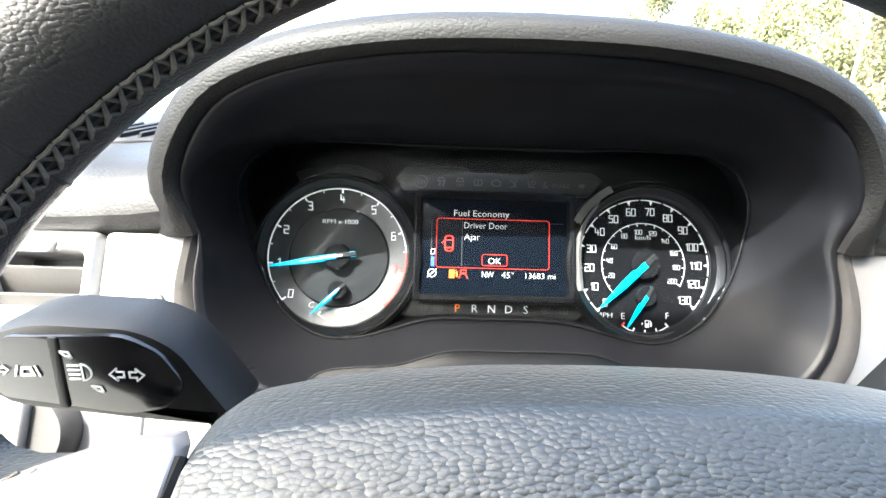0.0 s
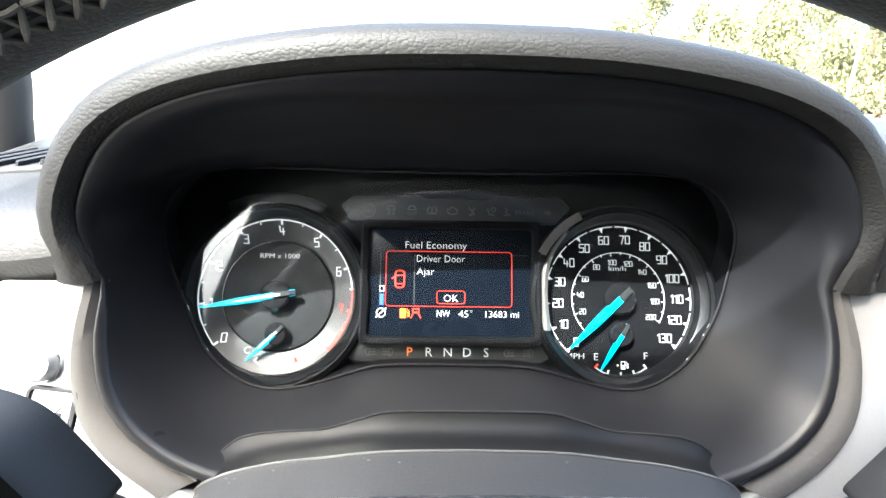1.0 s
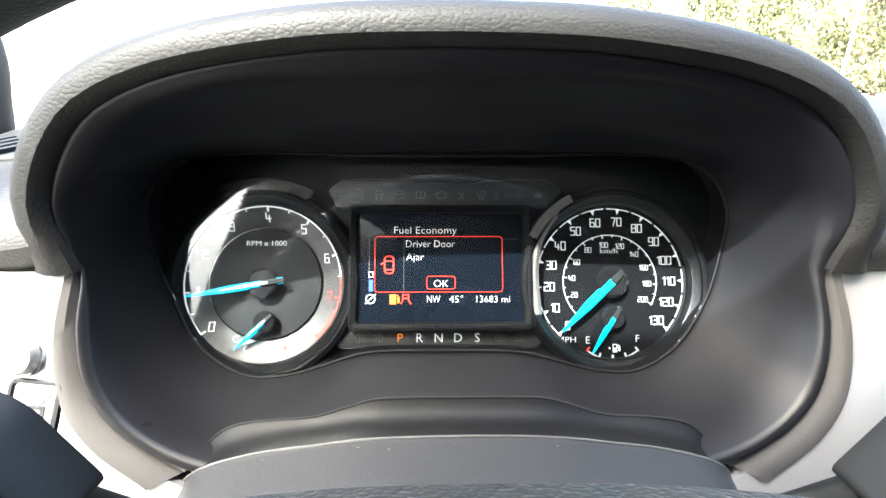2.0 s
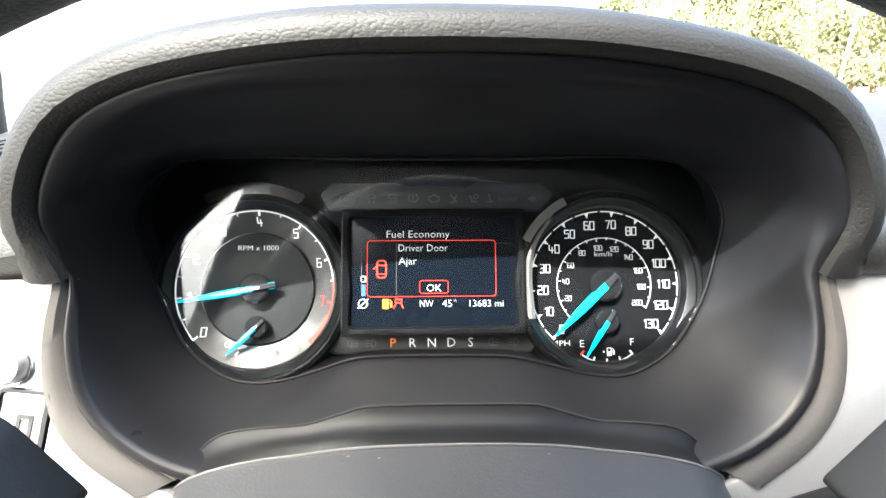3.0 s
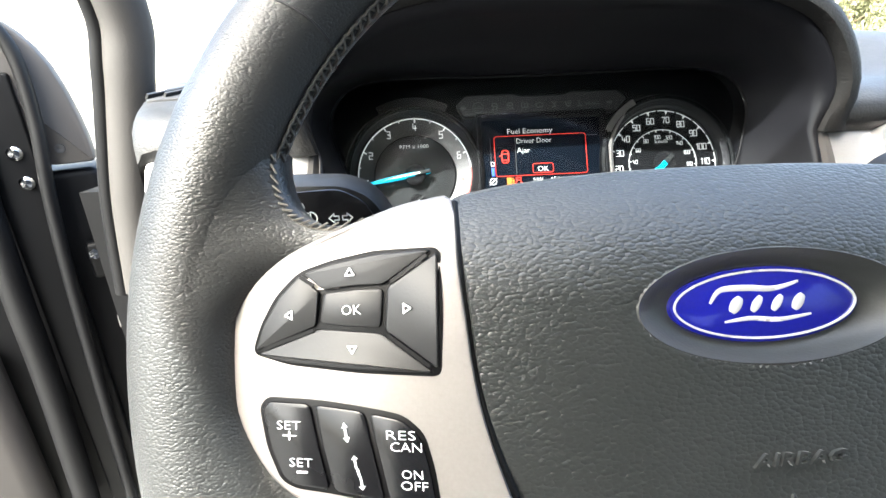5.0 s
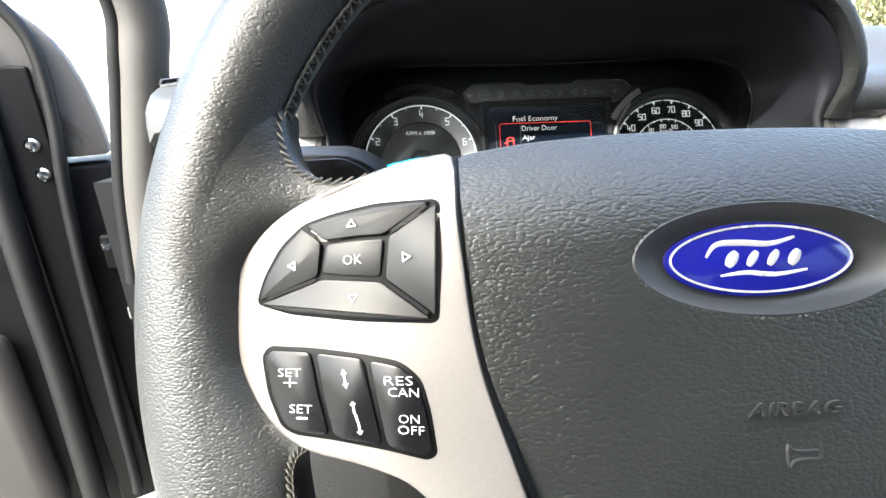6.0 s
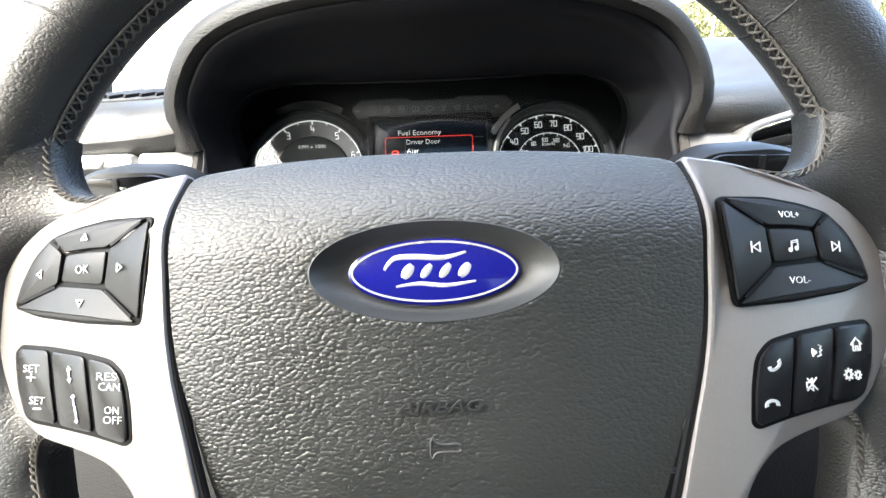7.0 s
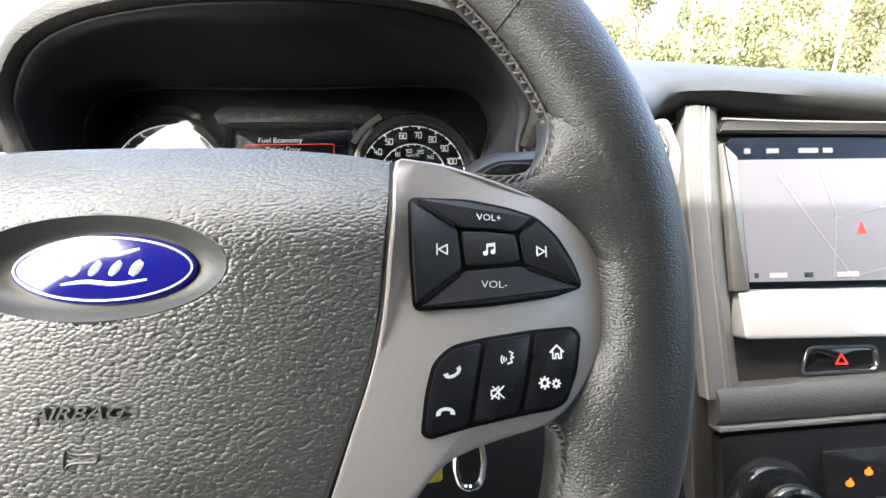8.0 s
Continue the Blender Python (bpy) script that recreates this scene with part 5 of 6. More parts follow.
def build_stalk(side):
    name = "indicator_stalk" if side < 0 else "wiper_stalk"
    lab = "black indicator stalk with white light signs" if side < 0 else "black wiper stalk with a switch in its face"
    s = root(name, DASH @ Matrix.Translation((0, 0.075, 0)) @ Matrix.Rotation(radians(90), 4, "X"), lab, "control stalk")
    f = (lambda p: [(side * -x, y) for x, y in p])
    out = fillet(mm(f([(-179, 12), (-174, 32), (-160, 36.5), (-130, 35.5), (-118, 29.5), (-102, 3), (-110, 0), (-130, 1.5), (-170, 6)])), 0.009, 5)
    part("lever", slab(out, 0.020, 0.006), LEVER, s, "matt black lever")
    panel = fillet(mm(f([(-172, 12), (-167.5, 32), (-132, 33), (-122, 27.5), (-116, 17), (-122, 9), (-134, 6.6)])), 0.004, 4)
    p = part("lever_panel", slab(panel, 0.003, 0.0006, flat, 0.0006), GLOSS, s, "gloss black panel")
    part("panel_ridge", slab(fillet(mm(f([(-154.2, 8.6), (-151.2, 8.6), (-150.2, 32.2), (-153.2, 32.2)])), 0.0008), 0.002, 0.0006, flat, 0.0012), LEVER, s)
    if side < 0:
        for x, turn in ((-2.6, 180), (2.6, 0)):
            a = stroke(mm([(-1.8, -0.9), (0.2, -0.9), (0.2, -2.0), (2.4, 0), (0.2, 2.0), (0.2, 0.9), (-1.8, 0.9)]), 0.0005, closed=True)
            part("sign", at(a, -0.1325 + x * 0.001, 0.0205, 0.0007, turn), PRINT, p, smooth=False)
        lamp = ring_arc(0.0024, 0.0029, -90, 90, steps=10)
        stroke(mm([(0, -2.7), (0, 2.7)]), 0.0005, bm=lamp)
        for y in (-2.2, -0.75, 0.75, 2.2):
            stroke(mm([(-3.8, y), (-0.9, y)]), 0.0006, bm=lamp)
        part("sign", at(lamp, -0.1452, 0.0210, 0.0007), PRINT, p, smooth=False)
        for x, y in ((-0.1488, 0.0268), (-0.1415, 0.0155)):
            part("sign", at(stroke(mm([(-2.0, 0.6), (-0.4, -0.4), (1.6, -0.8), (0.6, 0.8)]), 0.0006, closed=True), x, y, 0.0007, -12), PRINT, p, smooth=False)
        car = stroke(mm([(-1.8, -1.2), (-1.2, 1.0), (1.2, 1.0), (1.8, -1.2)]), 0.0008, closed=True)
        stroke(mm([(-3.6, -1.6), (-2.6, 1.6)]), 0.0005, bm=car), stroke(mm([(3.6, -1.6), (2.6, 1.6)]), 0.0005, bm=car)
        part("sign", at(car, -0.1610, 0.0210, 0.0007), PRINT, p, smooth=False)
        part("sign", at(stroke(mm([(-1, -0.6), (0.2, -0.6), (0.2, -1.4), (1.6, 0), (0.2, 1.4), (0.2, 0.6), (-1, 0.6)]), 0.0004, closed=True), -0.1680, 0.0212, 0.0007), PRINT, p, smooth=False)
    else:
        part("lever_switch", slab(fillet(mm([(128, 12), (144, 11), (146, 27), (131, 27)]), 0.002), 0.003, 0.0008, flat, 0.0016), KEY_BLACK, s)
        for x in (0.156, 0.164):
            part("sign", at(ring_arc(0.0018, 0.0023, 20, 160, steps=10, bm=stroke(mm([(-1.8, -1.5), (1.8, -1.5)]), 0.0005)), x, 0.0205, 0.0007), PRINT, p, smooth=False)
    inner = [(side * x, y, z) for x, y, z in ((0.114, -0.002, -0.016), (0.106, -0.030, -0.030), (0.080, -0.060, -0.055))]
    part("lever_arm", tube(inner, [0.007, 0.009, 0.012], 16), LEVER, s)


build_stalk(-1)
build_stalk(1)

# key in its lock, under the spoke
k = root("ignition_key", DASH @ Matrix.Translation((0.118, 0.062, -0.078)), "metal key ring hanging under the wheel", "key ring")
part("key_loop", tube(curve([(0.0045, -0.010, -0.022), (0.0065, -0.012, -0.034), (0.004, -0.013, -0.046), (-0.004, -0.013, -0.047), (-0.0075, -0.012, -0.036), (-0.0055, -0.010, -0.022), (0.0, -0.009, -0.015)], True, 5), 0.0016, 8, True), CHROME, k, "bright steel ring")
part("key_bow", slab(fillet(mm([(-9, -26), (9, -26), (11, -4), (-11, -4)]), 0.004), 0.006, 0.0015, flat, 0.002), MATTE, k).rotation_euler = (radians(90), 0, 0)
# small plain yellow plate below the key bow
part("yellow_plate", slab(fillet(mm([(-26, -58), (-14, -56), (-14, -44), (-25, -46)]), 0.002), 0.002, 0.0005, flat, 0.0), YELLOW, k, "small yellow plate").rotation_euler = (radians(90), 0, 0)


# ---- centre stack ----
STACK = DASH @ Matrix.Translation((0.31, 0.240, 0.050)) @ Matrix.Rotation(radians(90 - 18.8), 4, "X")


def build_stack():
    s = root("centre_stack", STACK, "centre stack with silver edge strips and a grey lower fascia", "centre stack")
    part("stack_body", slab(fillet(mm([(-8, -400), (330, -400), (330, 2), (-8, 2)]), 0.01), 0.05, 0.004, flat, -0.004), FASCIA_DARK, s, "dark brown-grey fascia")
    edge = curve(mm([(-4, 6), (-6, -40), (-3, -110), (2, -180), (5, -222)]), steps=5)
    part("edge_strip", loft([[(p.x - 0.006, p.y, -0.006) for p in edge], [(p.x - 0.005, p.y, 0.005) for p in edge], [(p.x - 0.003, p.y, 0.0075) for p in edge], [(p.x + 0.004, p.y, 0.008) for p in edge], [(p.x + 0.009, p.y, 0.0068) for p in edge], [(p.x + 0.0105, p.y, 0.0045) for p in edge], [(p.x + 0.013, p.y, 0.0045) for p in edge], [(p.x + 0.0145, p.y, 0.0058) for p in edge], [(p.x + 0.022, p.y, 0.002) for p in edge], [(p.x + 0.028, p.y, -0.005) for p in edge]], closed=False), STACK_EDGE, s, "satin grey edge strip")
    for off, up in ((-0.0045, 0.0068), (0.0098, 0.0060)):
        part("edge_line", tube([(p.x + off, p.y, up) for p in edge], 0.0011, 8), SATIN, s, "thin silver line")
    part("brow_line", tube([(p.x, p.y, 0.0036) for p in curve(mm([(22, -3.5), (90, -6.5), (200, -8.5), (330, -10)]), steps=4)], 0.0010, 8), SATIN, s, "thin silver line over the display")
    part("brow_strip", slab(fillet(mm([(18, -15), (330, -22), (330, -10), (24, -4)]), 0.004), 0.010, 0.0025, flat, 0.004), DASH_GRAIN, s, "dark grey strip over the display")
    bar = [(-243, -0.012), (-242.4, 0.004), (-240, 0.0085), (-235, 0.0115), (-227, 0.0125), (-219, 0.0118), (-214.5, 0.0085), (-213, 0.003), (-212.6, -0.012)]
    part("fascia_bar", loft([[(x * 0.001, (y + 17 * (x - 6) / 324) * 0.001, z) for y, z in bar] for x in (6, 40, 90, 160, 240, 330)], False, True), FASCIA, s, "grained cross bar")
    part("fascia_line", slab(fillet(mm([(6, -246), (330, -229), (330, -225), (6, -242)]), 0.001), 0.02, 0.001, flat, 0.011), STACK_EDGE, s)
    # map display
    d = root("map_display", STACK, "touch display showing a pale street map", "display")
    glass = part("display_glass", slab(fillet(mm([(30, -137), (228, -137), (220, -18), (27, -18)]), 0.006), 0.008, 0.001, flat, 0.001), SCREEN, d, "glossy black display glass")
    part("map", slab(mm([(40, -133), (222, -133), (214, -36), (34, -36)]), 0.0005, 0, flat, 0.0016), NAV, glass, "pale grey street map")
    part("side_lip", slab(fillet(mm([(25, -140), (38.5, -140), (33, -34), (21, -22)]), 0.002), 0.006, 0.0015, lambda x, y: 0.0042), STACK_EDGE, d, "satin grey lip beside the display")
    road = material("map_road", (0.085, 0.08, 0.08), 0.3, emit=(0.47, 0.44, 0.43), strength=0.044)
    for pts, w in (([(66, -48), (96, -92), (124, -132)], 1.6), ([(98, -38), (112, -80), (108, -130)], 1.3), ([(110, -84), (216, -60)], 1.2), ([(122, -130), (218, -108)], 1.4)):
        part("map_road", stroke(mm(pts), w * 0.001, 0.0017), road, glass, smooth=False)
    part("map_arrow", poly(mm([(128, -96), (136, -96), (132, -86)]), 0.0018), LIT_RED, glass, "red position arrow", smooth=False)
    for x, w in ((44, 3), (56, 14), (84, 7), (110, 18)):
        part("map_caption", poly(mm([(x, -130), (x + w, -130), (x + w, -126), (x, -126)]), 0.0018), GLASS_DARK if w < 10 else POLE, glass, smooth=False)
    for x, w in ((40, 5), (58, 10), (84, 16), (104, 8)):
        part("status_bar_sign", poly(mm([(x, -31), (x + w, -31), (x + w, -27), (x, -27)]), 0.0012), NAV, glass, smooth=False)
    part("display_lip", slab(fillet(mm([(26, -176), (235, -176), (232, -139), (30, -139)]), 0.004), 0.02, 0.003, lambda x, y: 0.002 + max(0.0, (-0.139 - y)) * 0.35), TRIM_SILVER, d, "bright silver lip under the display")
    h = root("hazard_switch", STACK @ Matrix.Translation((0.100, -0.196, 0.0)), "black hazard light switch with a red triangle", "switch")
    hz = fillet(mm([(-20, -9), (40, -7), (40, 10), (-14, 10)]), 0.005)
    part("switch_frame", frame_ring(inset(hz, -0.002), hz, 0.0, 0.001, 0.003), CHROME, h)
    part("switch_key", slab(hz, 0.004, 0.001, flat, -0.0005), GLOSS, h)
    part("sign", at(stroke(mm([(-4.5, -3.5), (4.5, -3.5), (0, 4)]), 0.0014, closed=True), 0.012, 0.001, 0.0), LIT_RED, h, smooth=False)
    c = part("climate_panel", slab(fillet(mm([(8, -400), (330, -390), (330, -232), (8, -250)]), 0.006), 0.02, 0.002, flat, 0.0), RUBBER, s, "black climate control panel with orange lit signs")
    c.location = (0, 0, 0.008)
    part("button_panel", slab(fillet(mm([(86, -330), (320, -318), (320, -248), (86, -262)]), 0.004), 0.004, 0.001, flat, 0.003), GLOSS, c)
    for x, y in ((104, -286), (119, -278), (165, -276)):
        bm = poly([(0.0034 * math.cos(a), 0.0026 * math.sin(a)) for a in [math.tau * i / 12 for i in range(12)]])
        poly(mm([(-0.6, 2), (1.6, 2), (1.2, 4), (0.2, 4)]), bm=bm)
        part("lit_sign", at(bm, x * 0.001, y * 0.001, 0.0032), LIT_ORANGE, c, smooth=False)
    for r in range(2):
        for i in range(5):
            part("panel_button", slab(fillet(mm([(-9, -4), (9, -4), (9, 4), (-9, 4)]), 0.0015), 0.003, 0.0008, flat, 0.0046), KEY_BLACK, c).location = (0.108 + 0.024 * i, -0.302 - 0.013 * r + 0.0012 * i, 0)
    k = part("climate_knob", lathe([(0.034, 0.0), (0.034, 0.004), (0.030, 0.010), (0.0, 0.010)], 48), GLOSS, s, "black climate knob with a bright metal rim")
    k.location = (0.044, -0.300, 0.008)
    part("knob_body", lathe([(0.0245, 0.009), (0.0240, 0.026), (0.0215, 0.029), (0.0, 0.0285)], 48), BEZEL_GREY, k, "dark metal knob")
    part("knob_ring", loft([[(r * math.cos(math.tau * i / 48), r * math.sin(math.tau * i / 48), z) for i in range(48)] for r, z in ((0.0246, 0.022), (0.0252, 0.024), (0.0236, 0.0292), (0.0205, 0.0298), (0.0203, 0.0286))]), CHROME, k, "bright metal ring")


build_stack()


# ---- cab ----
def plate(name, pts, mat, label, thick=0.03, kind="structure"):
    """A flat wall of the cab from its corner points, with thickness."""
    p = [Vector(q) for q in pts]
    nrm = (p[1] - p[0]).cross(p[2] - p[0]).normalized() * thick
    bm = bmesh.new()
    a, b = [bm.verts.new(q) for q in p], [bm.verts.new(q + nrm) for q in p]
    n = len(p)
    bm.faces.new(a), bm.faces.new(b[::-1])
    for i in range(n):
        bm.faces.new((a[i], b[i], b[(i + 1) % n], a[(i + 1) % n]))
    return thing(name, bm, mat, label, name.split("_")[0], kind=kind, smooth=False)


Z = HUB
plate("ceiling", [(-0.40, -0.075, Z + 0.53), (1.15, -0.075, Z + 0.53), (1.15, -1.7, Z + 0.55), (-0.40, -1.7, Z + 0.55)], CLOTH, "pale grey cloth headliner")
plate("floor", [(-0.46, 0.6, Z - 0.70), (-0.46, -1.7, Z - 0.70), (1.34, -1.7, Z - 0.70), (1.34, 0.6, Z - 0.70)], SEAT_CLOTH, "dark carpeted cab floor")
plate("wall_back", [(-0.46, -1.7, Z - 0.7), (-0.44, -1.7, Z + 0.10), (1.32, -1.7, Z + 0.10), (1.34, -1.7, Z - 0.7)], SEAT_CLOTH, "dark rear wall of the cab")
plate("wall_header", [(-0.42, -1.7, Z + 0.46), (-0.40, -1.7, Z + 0.55), (1.18, -1.7, Z + 0.55), (1.20, -1.7, Z + 0.46)], SEAT_CLOTH, "dark trim over the rear window")
plate("wall_right", [(1.34, -1.7, Z - 0.7), (1.34, -1.7, Z + 0.06), (1.34, 0.6, Z + 0.06), (1.34, 0.6, Z - 0.7)], SEAT_CLOTH, "dark door trim across the cab")
plate("wall_left", [(-0.46, -0.48, Z - 0.7), (-0.45, -0.48, Z + 0.08), (-0.45, -1.7, Z + 0.08), (-0.46, -1.7, Z - 0.7)], SEAT_CLOTH, "dark rear door trim of the cab")
for x in (-0.42, 1.22):
    thing("roof_pillar", tube([(x - 0.02, -1.62, Z + 0.05), (x + (0.02 if x < 0 else -0.04), -1.58, Z + 0.56)], 0.09, 12), PILLAR, "grey trimmed rear pillar", "pillar", kind="structure")
# unseen rear windows, added to let light in from behind; tint sets how much
back = plate("window_2", [(-0.40, -1.69, Z + 0.10), (-0.38, -1.69, Z + 0.46), (1.18, -1.69, Z + 0.46), (1.20, -1.69, Z + 0.10)], PRIVACY, "dark tinted rear window, added out of view", 0.004)
rear = plate("window_3", [(1.30, -1.6, Z + 0.06), (1.20, -1.6, Z + 0.53), (1.20, -0.64, Z + 0.53), (1.30, -0.64, Z + 0.06)], PRIVACY, "dark tinted rear side window across the cab, added out of view", 0.004)
near = plate("window_4", [(-0.44, -1.6, Z + 0.08), (-0.40, -1.6, Z + 0.53), (-0.40, -0.54, Z + 0.53), (-0.44, -0.54, Z + 0.08)], PRIVACY, "dark tinted rear side window, added out of view", 0.004)
back.visible_shadow = rear.visible_shadow = near.visible_shadow = False
thing("roof_pillar", tube([(-0.47, -0.47, Z - 0.69), (-0.46, -0.49, Z + 0.05), (-0.40, -0.53, Z + 0.55)], 0.065, 12), PILLAR, "grey trimmed centre pillar", "pillar", kind="structure")
thing("roof_pillar", tube([(1.34, -0.60, Z + 0.0), (1.20, -0.66, Z + 0.55)], 0.06, 12), PILLAR, "grey trimmed centre pillar", "pillar", kind="structure")
thing("windscreen_pillar", tube([(1.34, 0.62, Z - 0.05), (1.28, 0.48, Z + 0.12), (1.14, -0.075, Z + 0.54)], 0.045, 12), PILLAR, "grey trimmed windscreen pillar", "pillar", kind="structure")
ap = curve([(-0.450, 0.430, Z - 0.16), (-0.430, 0.420, Z - 0.05), (-0.408, 0.412, Z + 0.03), (-0.388, 0.402, Z + 0.092), (-0.374, 0.390, Z + 0.15), (-0.378, 0.340, Z + 0.24), (-0.39, 0.16, Z + 0.40), (-0.40, -0.075, Z + 0.54)], steps=6)
pil = thing("windscreen_pillar", tube(ap, 0.023, 14), PILLAR, "grey trimmed windscreen pillar by the open door", "pillar", kind="structure")
seal = tube([p + Vector((-0.022, -0.010, 0)) for p in ap], 0.009, 10)
part("door_seal", seal, RUBBER, pil, "black rubber door seal").matrix_parent_inverse = Matrix.Identity(4)

glass = plate("window_1", [(1.33, -0.58, Z + 0.06), (1.20, -0.60, Z + 0.53), (1.20, 0.10, Z + 0.50), (1.33, 0.56, Z + 0.06)], TINTED, "clear side window across the cab", 0.004)
glass.visible_shadow = False


def build_seat(x):
    s = root("seat", Matrix.Translation((x, -0.75, Z - 0.70)), "dark cloth front seat", "seat", "front seats")
    part("cushion", box(-0.26, 0.26, -0.10, 0.45, 0.0, 0.40, 0.05), SEAT_CLOTH, s)
    part("backrest", shift(box(-0.25, 0.25, -0.08, 0.08, 0.0, 0.62, 0.05), Matrix.Translation((0, -0.16, 0.36)) @ Matrix.Rotation(radians(15), 4, "X")), SEAT_CLOTH, s)
    part("headrest", shift(box(-0.13, 0.13, -0.05, 0.05, 0.0, 0.17, 0.04), Matrix.Translation((0, -0.33, 0.99))), SEAT_CLOTH, s)


build_seat(0.0), build_seat(0.72)


# ---- open driver's door ----
def build_door():
    d = root("car_door", Matrix.Translation((-0.565, 0.572, Z)) @ Matrix.Rotation(radians(-62), 4, "Z"), "open black driver's door with grey mirror trim", "car door")
    # local: x to the inside, y towards the hinge, z up
    part("door_panel", box(-0.12, -0.012, -1.05, 0.004, -0.64, -0.030, 0.012), DOOR_BLACK, d, "black door shell")
    part("hinge_flange", box(-0.10, -0.03, -0.02, 0.085, -0.66, -0.045, 0.010), DOOR_BLACK, d)
    part("door_trim", box(-0.02, 0.03, -1.02, -0.176, -0.60, -0.25, 0.03), SAIL, d, "grey plastic inner trim")
    sail = [(0.003, -0.020), (0.002, 0.010), (-0.002, 0.043), (-0.009, 0.080), (-0.018, 0.111), (-0.029, 0.133), (-0.043, 0.152), (-0.10, 0.205), (-0.20, 0.25), (-0.20, -0.01), (-0.036, -0.021)]
    sl = slab(fillet(sail, 0.006), 0.04, 0.005)
    part("mirror_trim", shift(sl, Matrix(((0, 0, 1, 0), (1, 0, 0, 0), (0, 1, 0, 0), (0, 0, 0, 1)))), SAIL, d, "grey plastic mirror trim")
    part("trim_screw", shift(lathe([(0.0065, 0), (0.0065, 0.002), (0.003, 0.0022), (0.0, 0.0008)], 20), Matrix.Translation((0.0, -0.033, 0.001)) @ Matrix.Rotation(radians(90), 4, "Y")), MATTE, d)
    part("window_frame", tube([(-0.03, -0.10, 0.19), (-0.06, -0.40, 0.40), (-0.07, -0.65, 0.48), (-0.07, -0.95, 0.48), (-0.04, -1.04, 0.0)], 0.022, 10), RUBBER, d)
    part("door_rubber", tube(curve([(0.008, -0.085, 0.19), (0.010, -0.050, 0.134), (0.012, -0.047, 0.046), (0.012, -0.059, -0.062), (0.012, -0.067, -0.177), (0.012, -0.076, -0.37), (0.012, -0.085, -0.60)], steps=5), 0.0085, 12), RUBBER, d, "black rubber seal")
    part("door_rubber", tube(curve([(0.012, -0.13, 0.16), (0.014, -0.122, 0.04), (0.016, -0.126, -0.08), (0.018, -0.129, -0.20), (0.018, -0.131, -0.33), (0.018, -0.142, -0.60)], steps=5), 0.017, 12), RUBBER, d, "black rubber seal")
    part("window_channel", box(-0.01, 0.006, -0.112, -0.060, -0.62, 0.10, 0.004), DOOR_BLACK, d)
    for y, z in ((-0.080, 0.000), (-0.078, -0.040)):
        part("channel_clip", shift(lathe([(0.009, 0), (0.009, 0.004), (0.006, 0.007), (0.0, 0.0075)], 16), Matrix.Translation((0.005, y, z)) @ Matrix.Rotation(radians(90), 4, "Y")), CHROME, d)
    for z in (-0.165, -0.43):
        part("door_hinge", box(-0.03, 0.004, -0.040, 0.060, z - 0.028, z + 0.028, 0.006), DOOR_BLACK, d)
        for y, dz in ((-0.030, 0.012), (0.012, -0.010)):
            part("hinge_bolt", shift(lathe([(0.008, 0), (0.008, 0.006), (0.0, 0.007)], 6), Matrix.Translation((0.003, y, z + dz)) @ Matrix.Rotation(radians(90), 4, "Y")), CHROME, d)
    part("check_strap", box(-0.02, -0.004, -0.03, 0.10, -0.285, -0.262, 0.004), POLE, d)
    part("mirror_housing", box(-0.26, -0.08, -0.32, -0.12, 0.0, 0.15, 0.04), DOOR_BLACK, d)


build_door()
plate("wall_hinge", [(-0.47, 0.45, Z - 0.7), (-0.47, 0.45, Z - 0.04), (-0.47, 0.62, Z - 0.04), (-0.47, 0.62, Z - 0.7)], DOOR_BLACK, "glossy black door post", 0.04)

# ---- outside ----
g = bmesh.new()
bmesh.ops.create_grid(g, x_segments=40, y_segments=40, size=1500)
thing("ground", g, CONCRETE, "pale sunlit concrete lot", "ground", kind="structure", smooth=False)


def build_building():
    b = root("building", Matrix.Translation((-19, 30, 0)), "long low cream rendered building", "building")
    part("wall", box(-16, 14, 0, 12, 0, 6.2), WALL, b, smooth=False)
    part("roof", box(-16.4, 14.4, -0.4, 12.4, 6.2, 6.5), POLE, b, smooth=False)


build_building()


def tree_mesh(height, seed):
    rnd = random.Random(seed)
    trunk = tube(curve([(0, 0, 0), (rnd.uniform(-0.1, 0.1), 0, height * 0.4), (rnd.uniform(-0.25, 0.25), rnd.uniform(-0.2, 0.2), height * 0.95)], steps=6), [0.22 - 0.19 * i / 12 for i in range(13)], 8)
    leaves = []
    for i in range(46):
        t = rnd.uniform(0.16, 1.0)
        a, r = rnd.uniform(0, math.tau), (1.15 - t) * height * rnd.uniform(0.08, 0.36)
        c = Vector((r * math.cos(a), r * math.sin(a), t * height))
        tube([(0, 0, c.z - 0.5 - r * 0.3), c], [0.05, 0.015], 5, bm=trunk)
        for j in range(150):
            q = c + Vector((rnd.gauss(0, 0.55), rnd.gauss(0, 0.55), rnd.gauss(0, 0.42)))
            leaves.append((q, rnd.uniform(0.09, 0.20), Euler((rnd.uniform(0, 6), rnd.uniform(0, 6), rnd.uniform(0, 6))).to_matrix()))
    crown = bmesh.new()
    for q, s, m in leaves:
        crown.faces.new([crown.verts.new(q + m @ Vector(w) * s) for w in ((-1, 0, 0), (0, -0.5, 0.1), (1, 0, 0), (0, 0.5, 0.1))])
    return trunk, crown


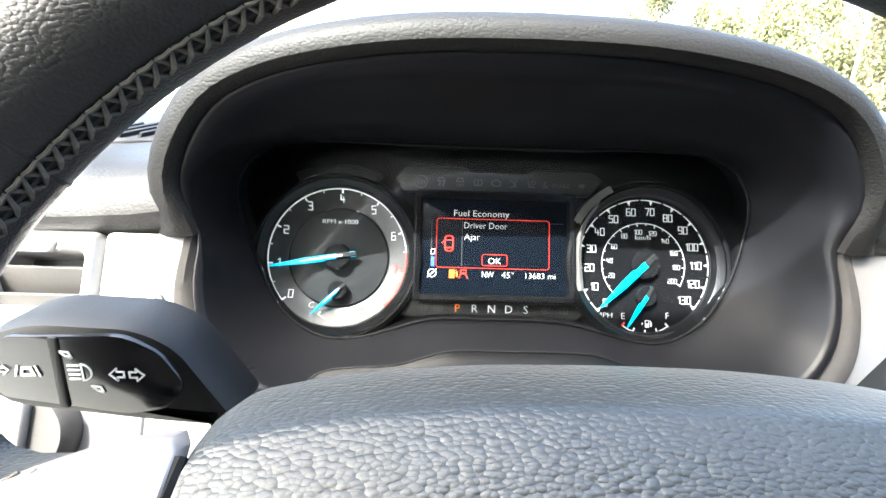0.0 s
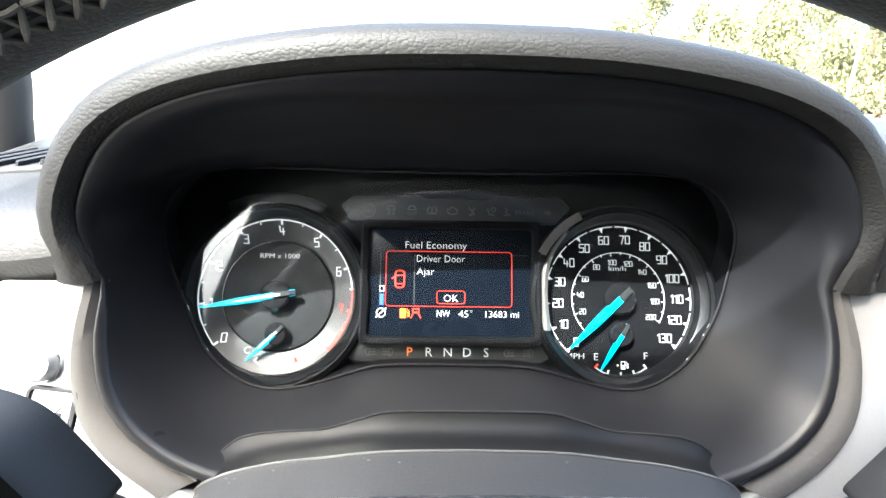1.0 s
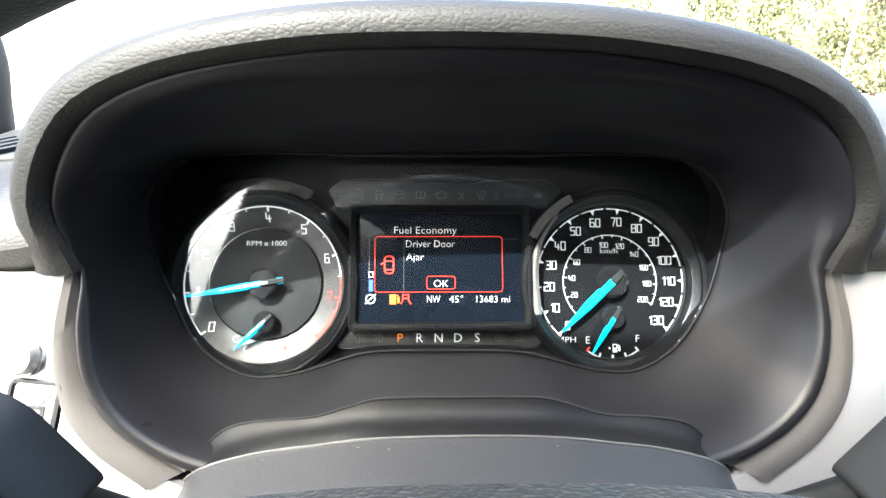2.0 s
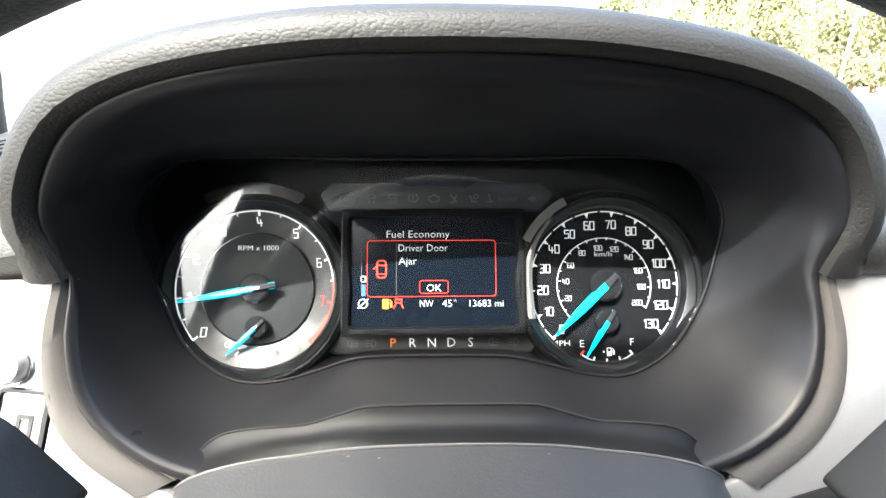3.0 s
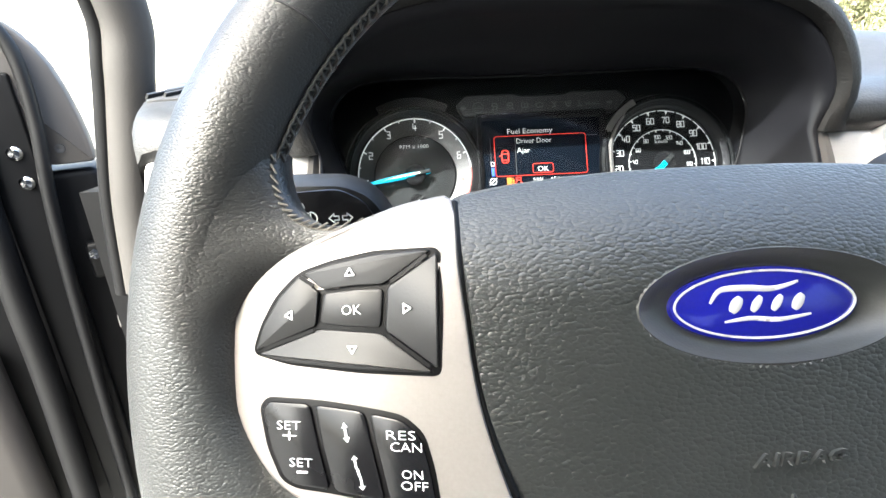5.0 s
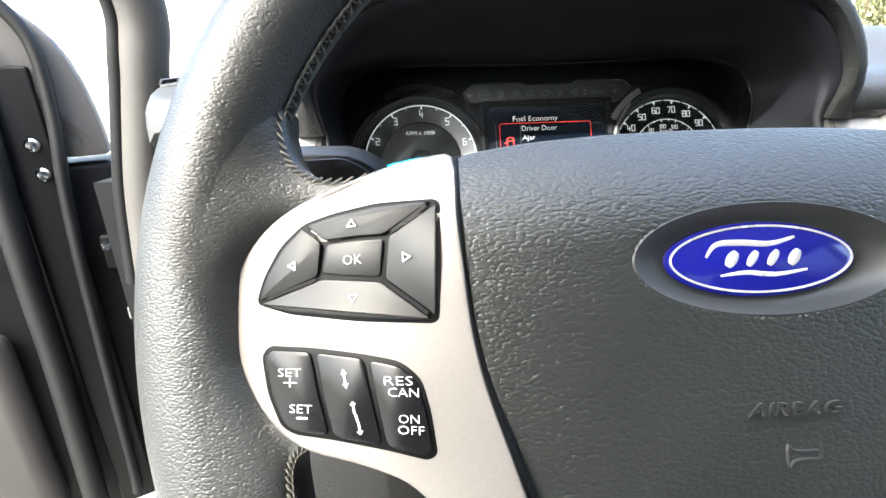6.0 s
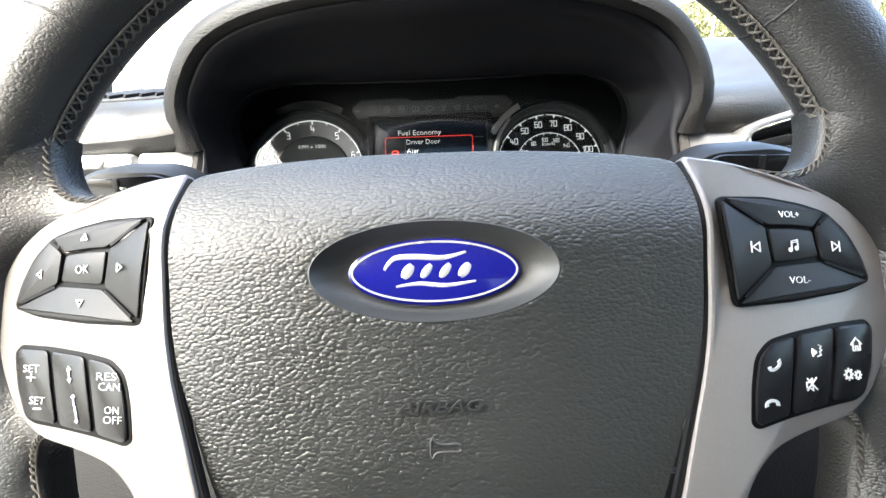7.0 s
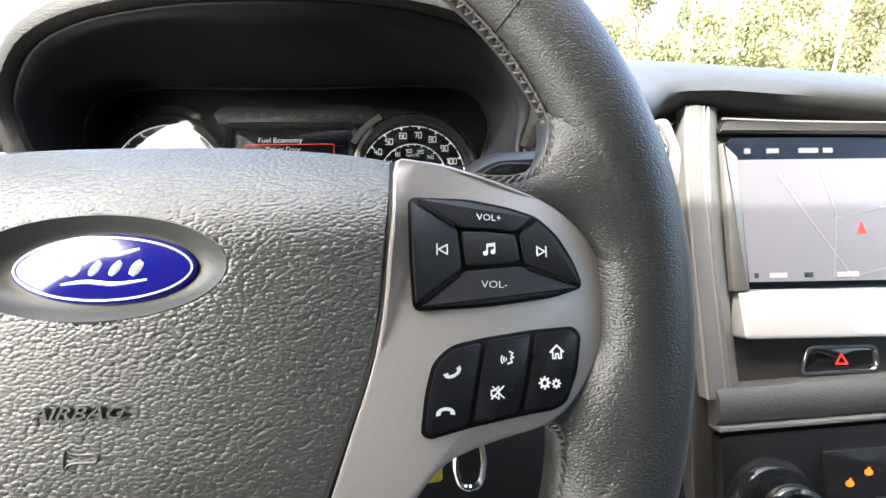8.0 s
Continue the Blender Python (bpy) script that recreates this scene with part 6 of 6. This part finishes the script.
trees = []
for sd, hgt in ((3, 9.0), (8, 12.5), (21, 7.0)):
    tr = root("tree", pose(40, 60, 0), "tall leafy tree at the edge of the lot", "tree", "trees along the lot")
    a, b = tree_mesh(hgt, sd)
    part("trunk", a, BARK, tr), part("crown", b, LEAF, tr, smooth=False)
    trees.append(tr)
rnd = random.Random(5)
spots = [(16 + i * 2.6 + rnd.uniform(-0.8, 0.8), 44 - i * 1.0 + rnd.uniform(-3, 3)) for i in range(18)]
spots += [(20 + i * 3.4 + rnd.uniform(-1.2, 1.2), 58 - i * 1.3 + rnd.uniform(-3, 3)) for i in range(15)]
for i, (x, y) in enumerate(spots):
    m = pose(x, y, 0, 0, 0, rnd.uniform(0, 360))
    if i < 3:
        trees[i].matrix_world = m
    else:
        copy_thing(trees[rnd.choice((0, 0, 1, 2) if i < 18 else (0, 1, 1))], m)


def build_lamp():
    l = root("street_lamp", pose(26, 31, 0), "pale metal lot lamp on a tall pole", "street lamp", "lot lamps")
    part("pole", tube([(0, 0, 0), (0, 0, 8.5)], [0.11, 0.07], 12), POLE, l)
    part("lamp_head", box(-0.5, 0.5, -0.18, 0.18, 8.45, 8.65, 0.05), POLE, l)
    return l


lamp = build_lamp()
for x, y in ((19, 36), (30, 27), (34, 22)):
    copy_thing(lamp, pose(x, y, 0))


def build_car():
    c = root("parked_car", pose(24, 24, 0, 0, 0, 60), "white parked car on the lot", "car", "parked cars")
    prof = [(-2.2, 0.35), (-2.25, 0.75), (-1.9, 0.95), (-1.3, 1.02), (-0.7, 1.45), (0.9, 1.48), (1.6, 1.05), (2.15, 0.92), (2.25, 0.6), (2.2, 0.35)]
    part("body", loft([[(x, y * (0.86 if z > 1.1 else 1), z) for x, z in prof] for y in (-0.88, 0.88)], True, True), CAR_WHITE, c)
    part("window_band", loft([[(x, y, z) for x, z in ((-1.15, 1.06), (-0.66, 1.40), (0.86, 1.42), (1.4, 1.06))] for y in (-0.80, 0.80)], True, True), GLASS_DARK, c)
    for x in (-1.4, 1.4):
        for y in (-0.85, 0.85):
            part("wheel", shift(lathe([(0.2, -0.1), (0.33, -0.1), (0.34, 0.1), (0.2, 0.11), (0.0, 0.1)], 24), Matrix.Translation((x, y, 0.34)) @ Matrix.Rotation(radians(90), 4, "X")), TYRE, c)
    return c


car = build_car()
for x, y in ((20.5, 27), (27.5, 21), (31, 18)):
    copy_thing(car, pose(x, y, 0, 0, 0, 60))
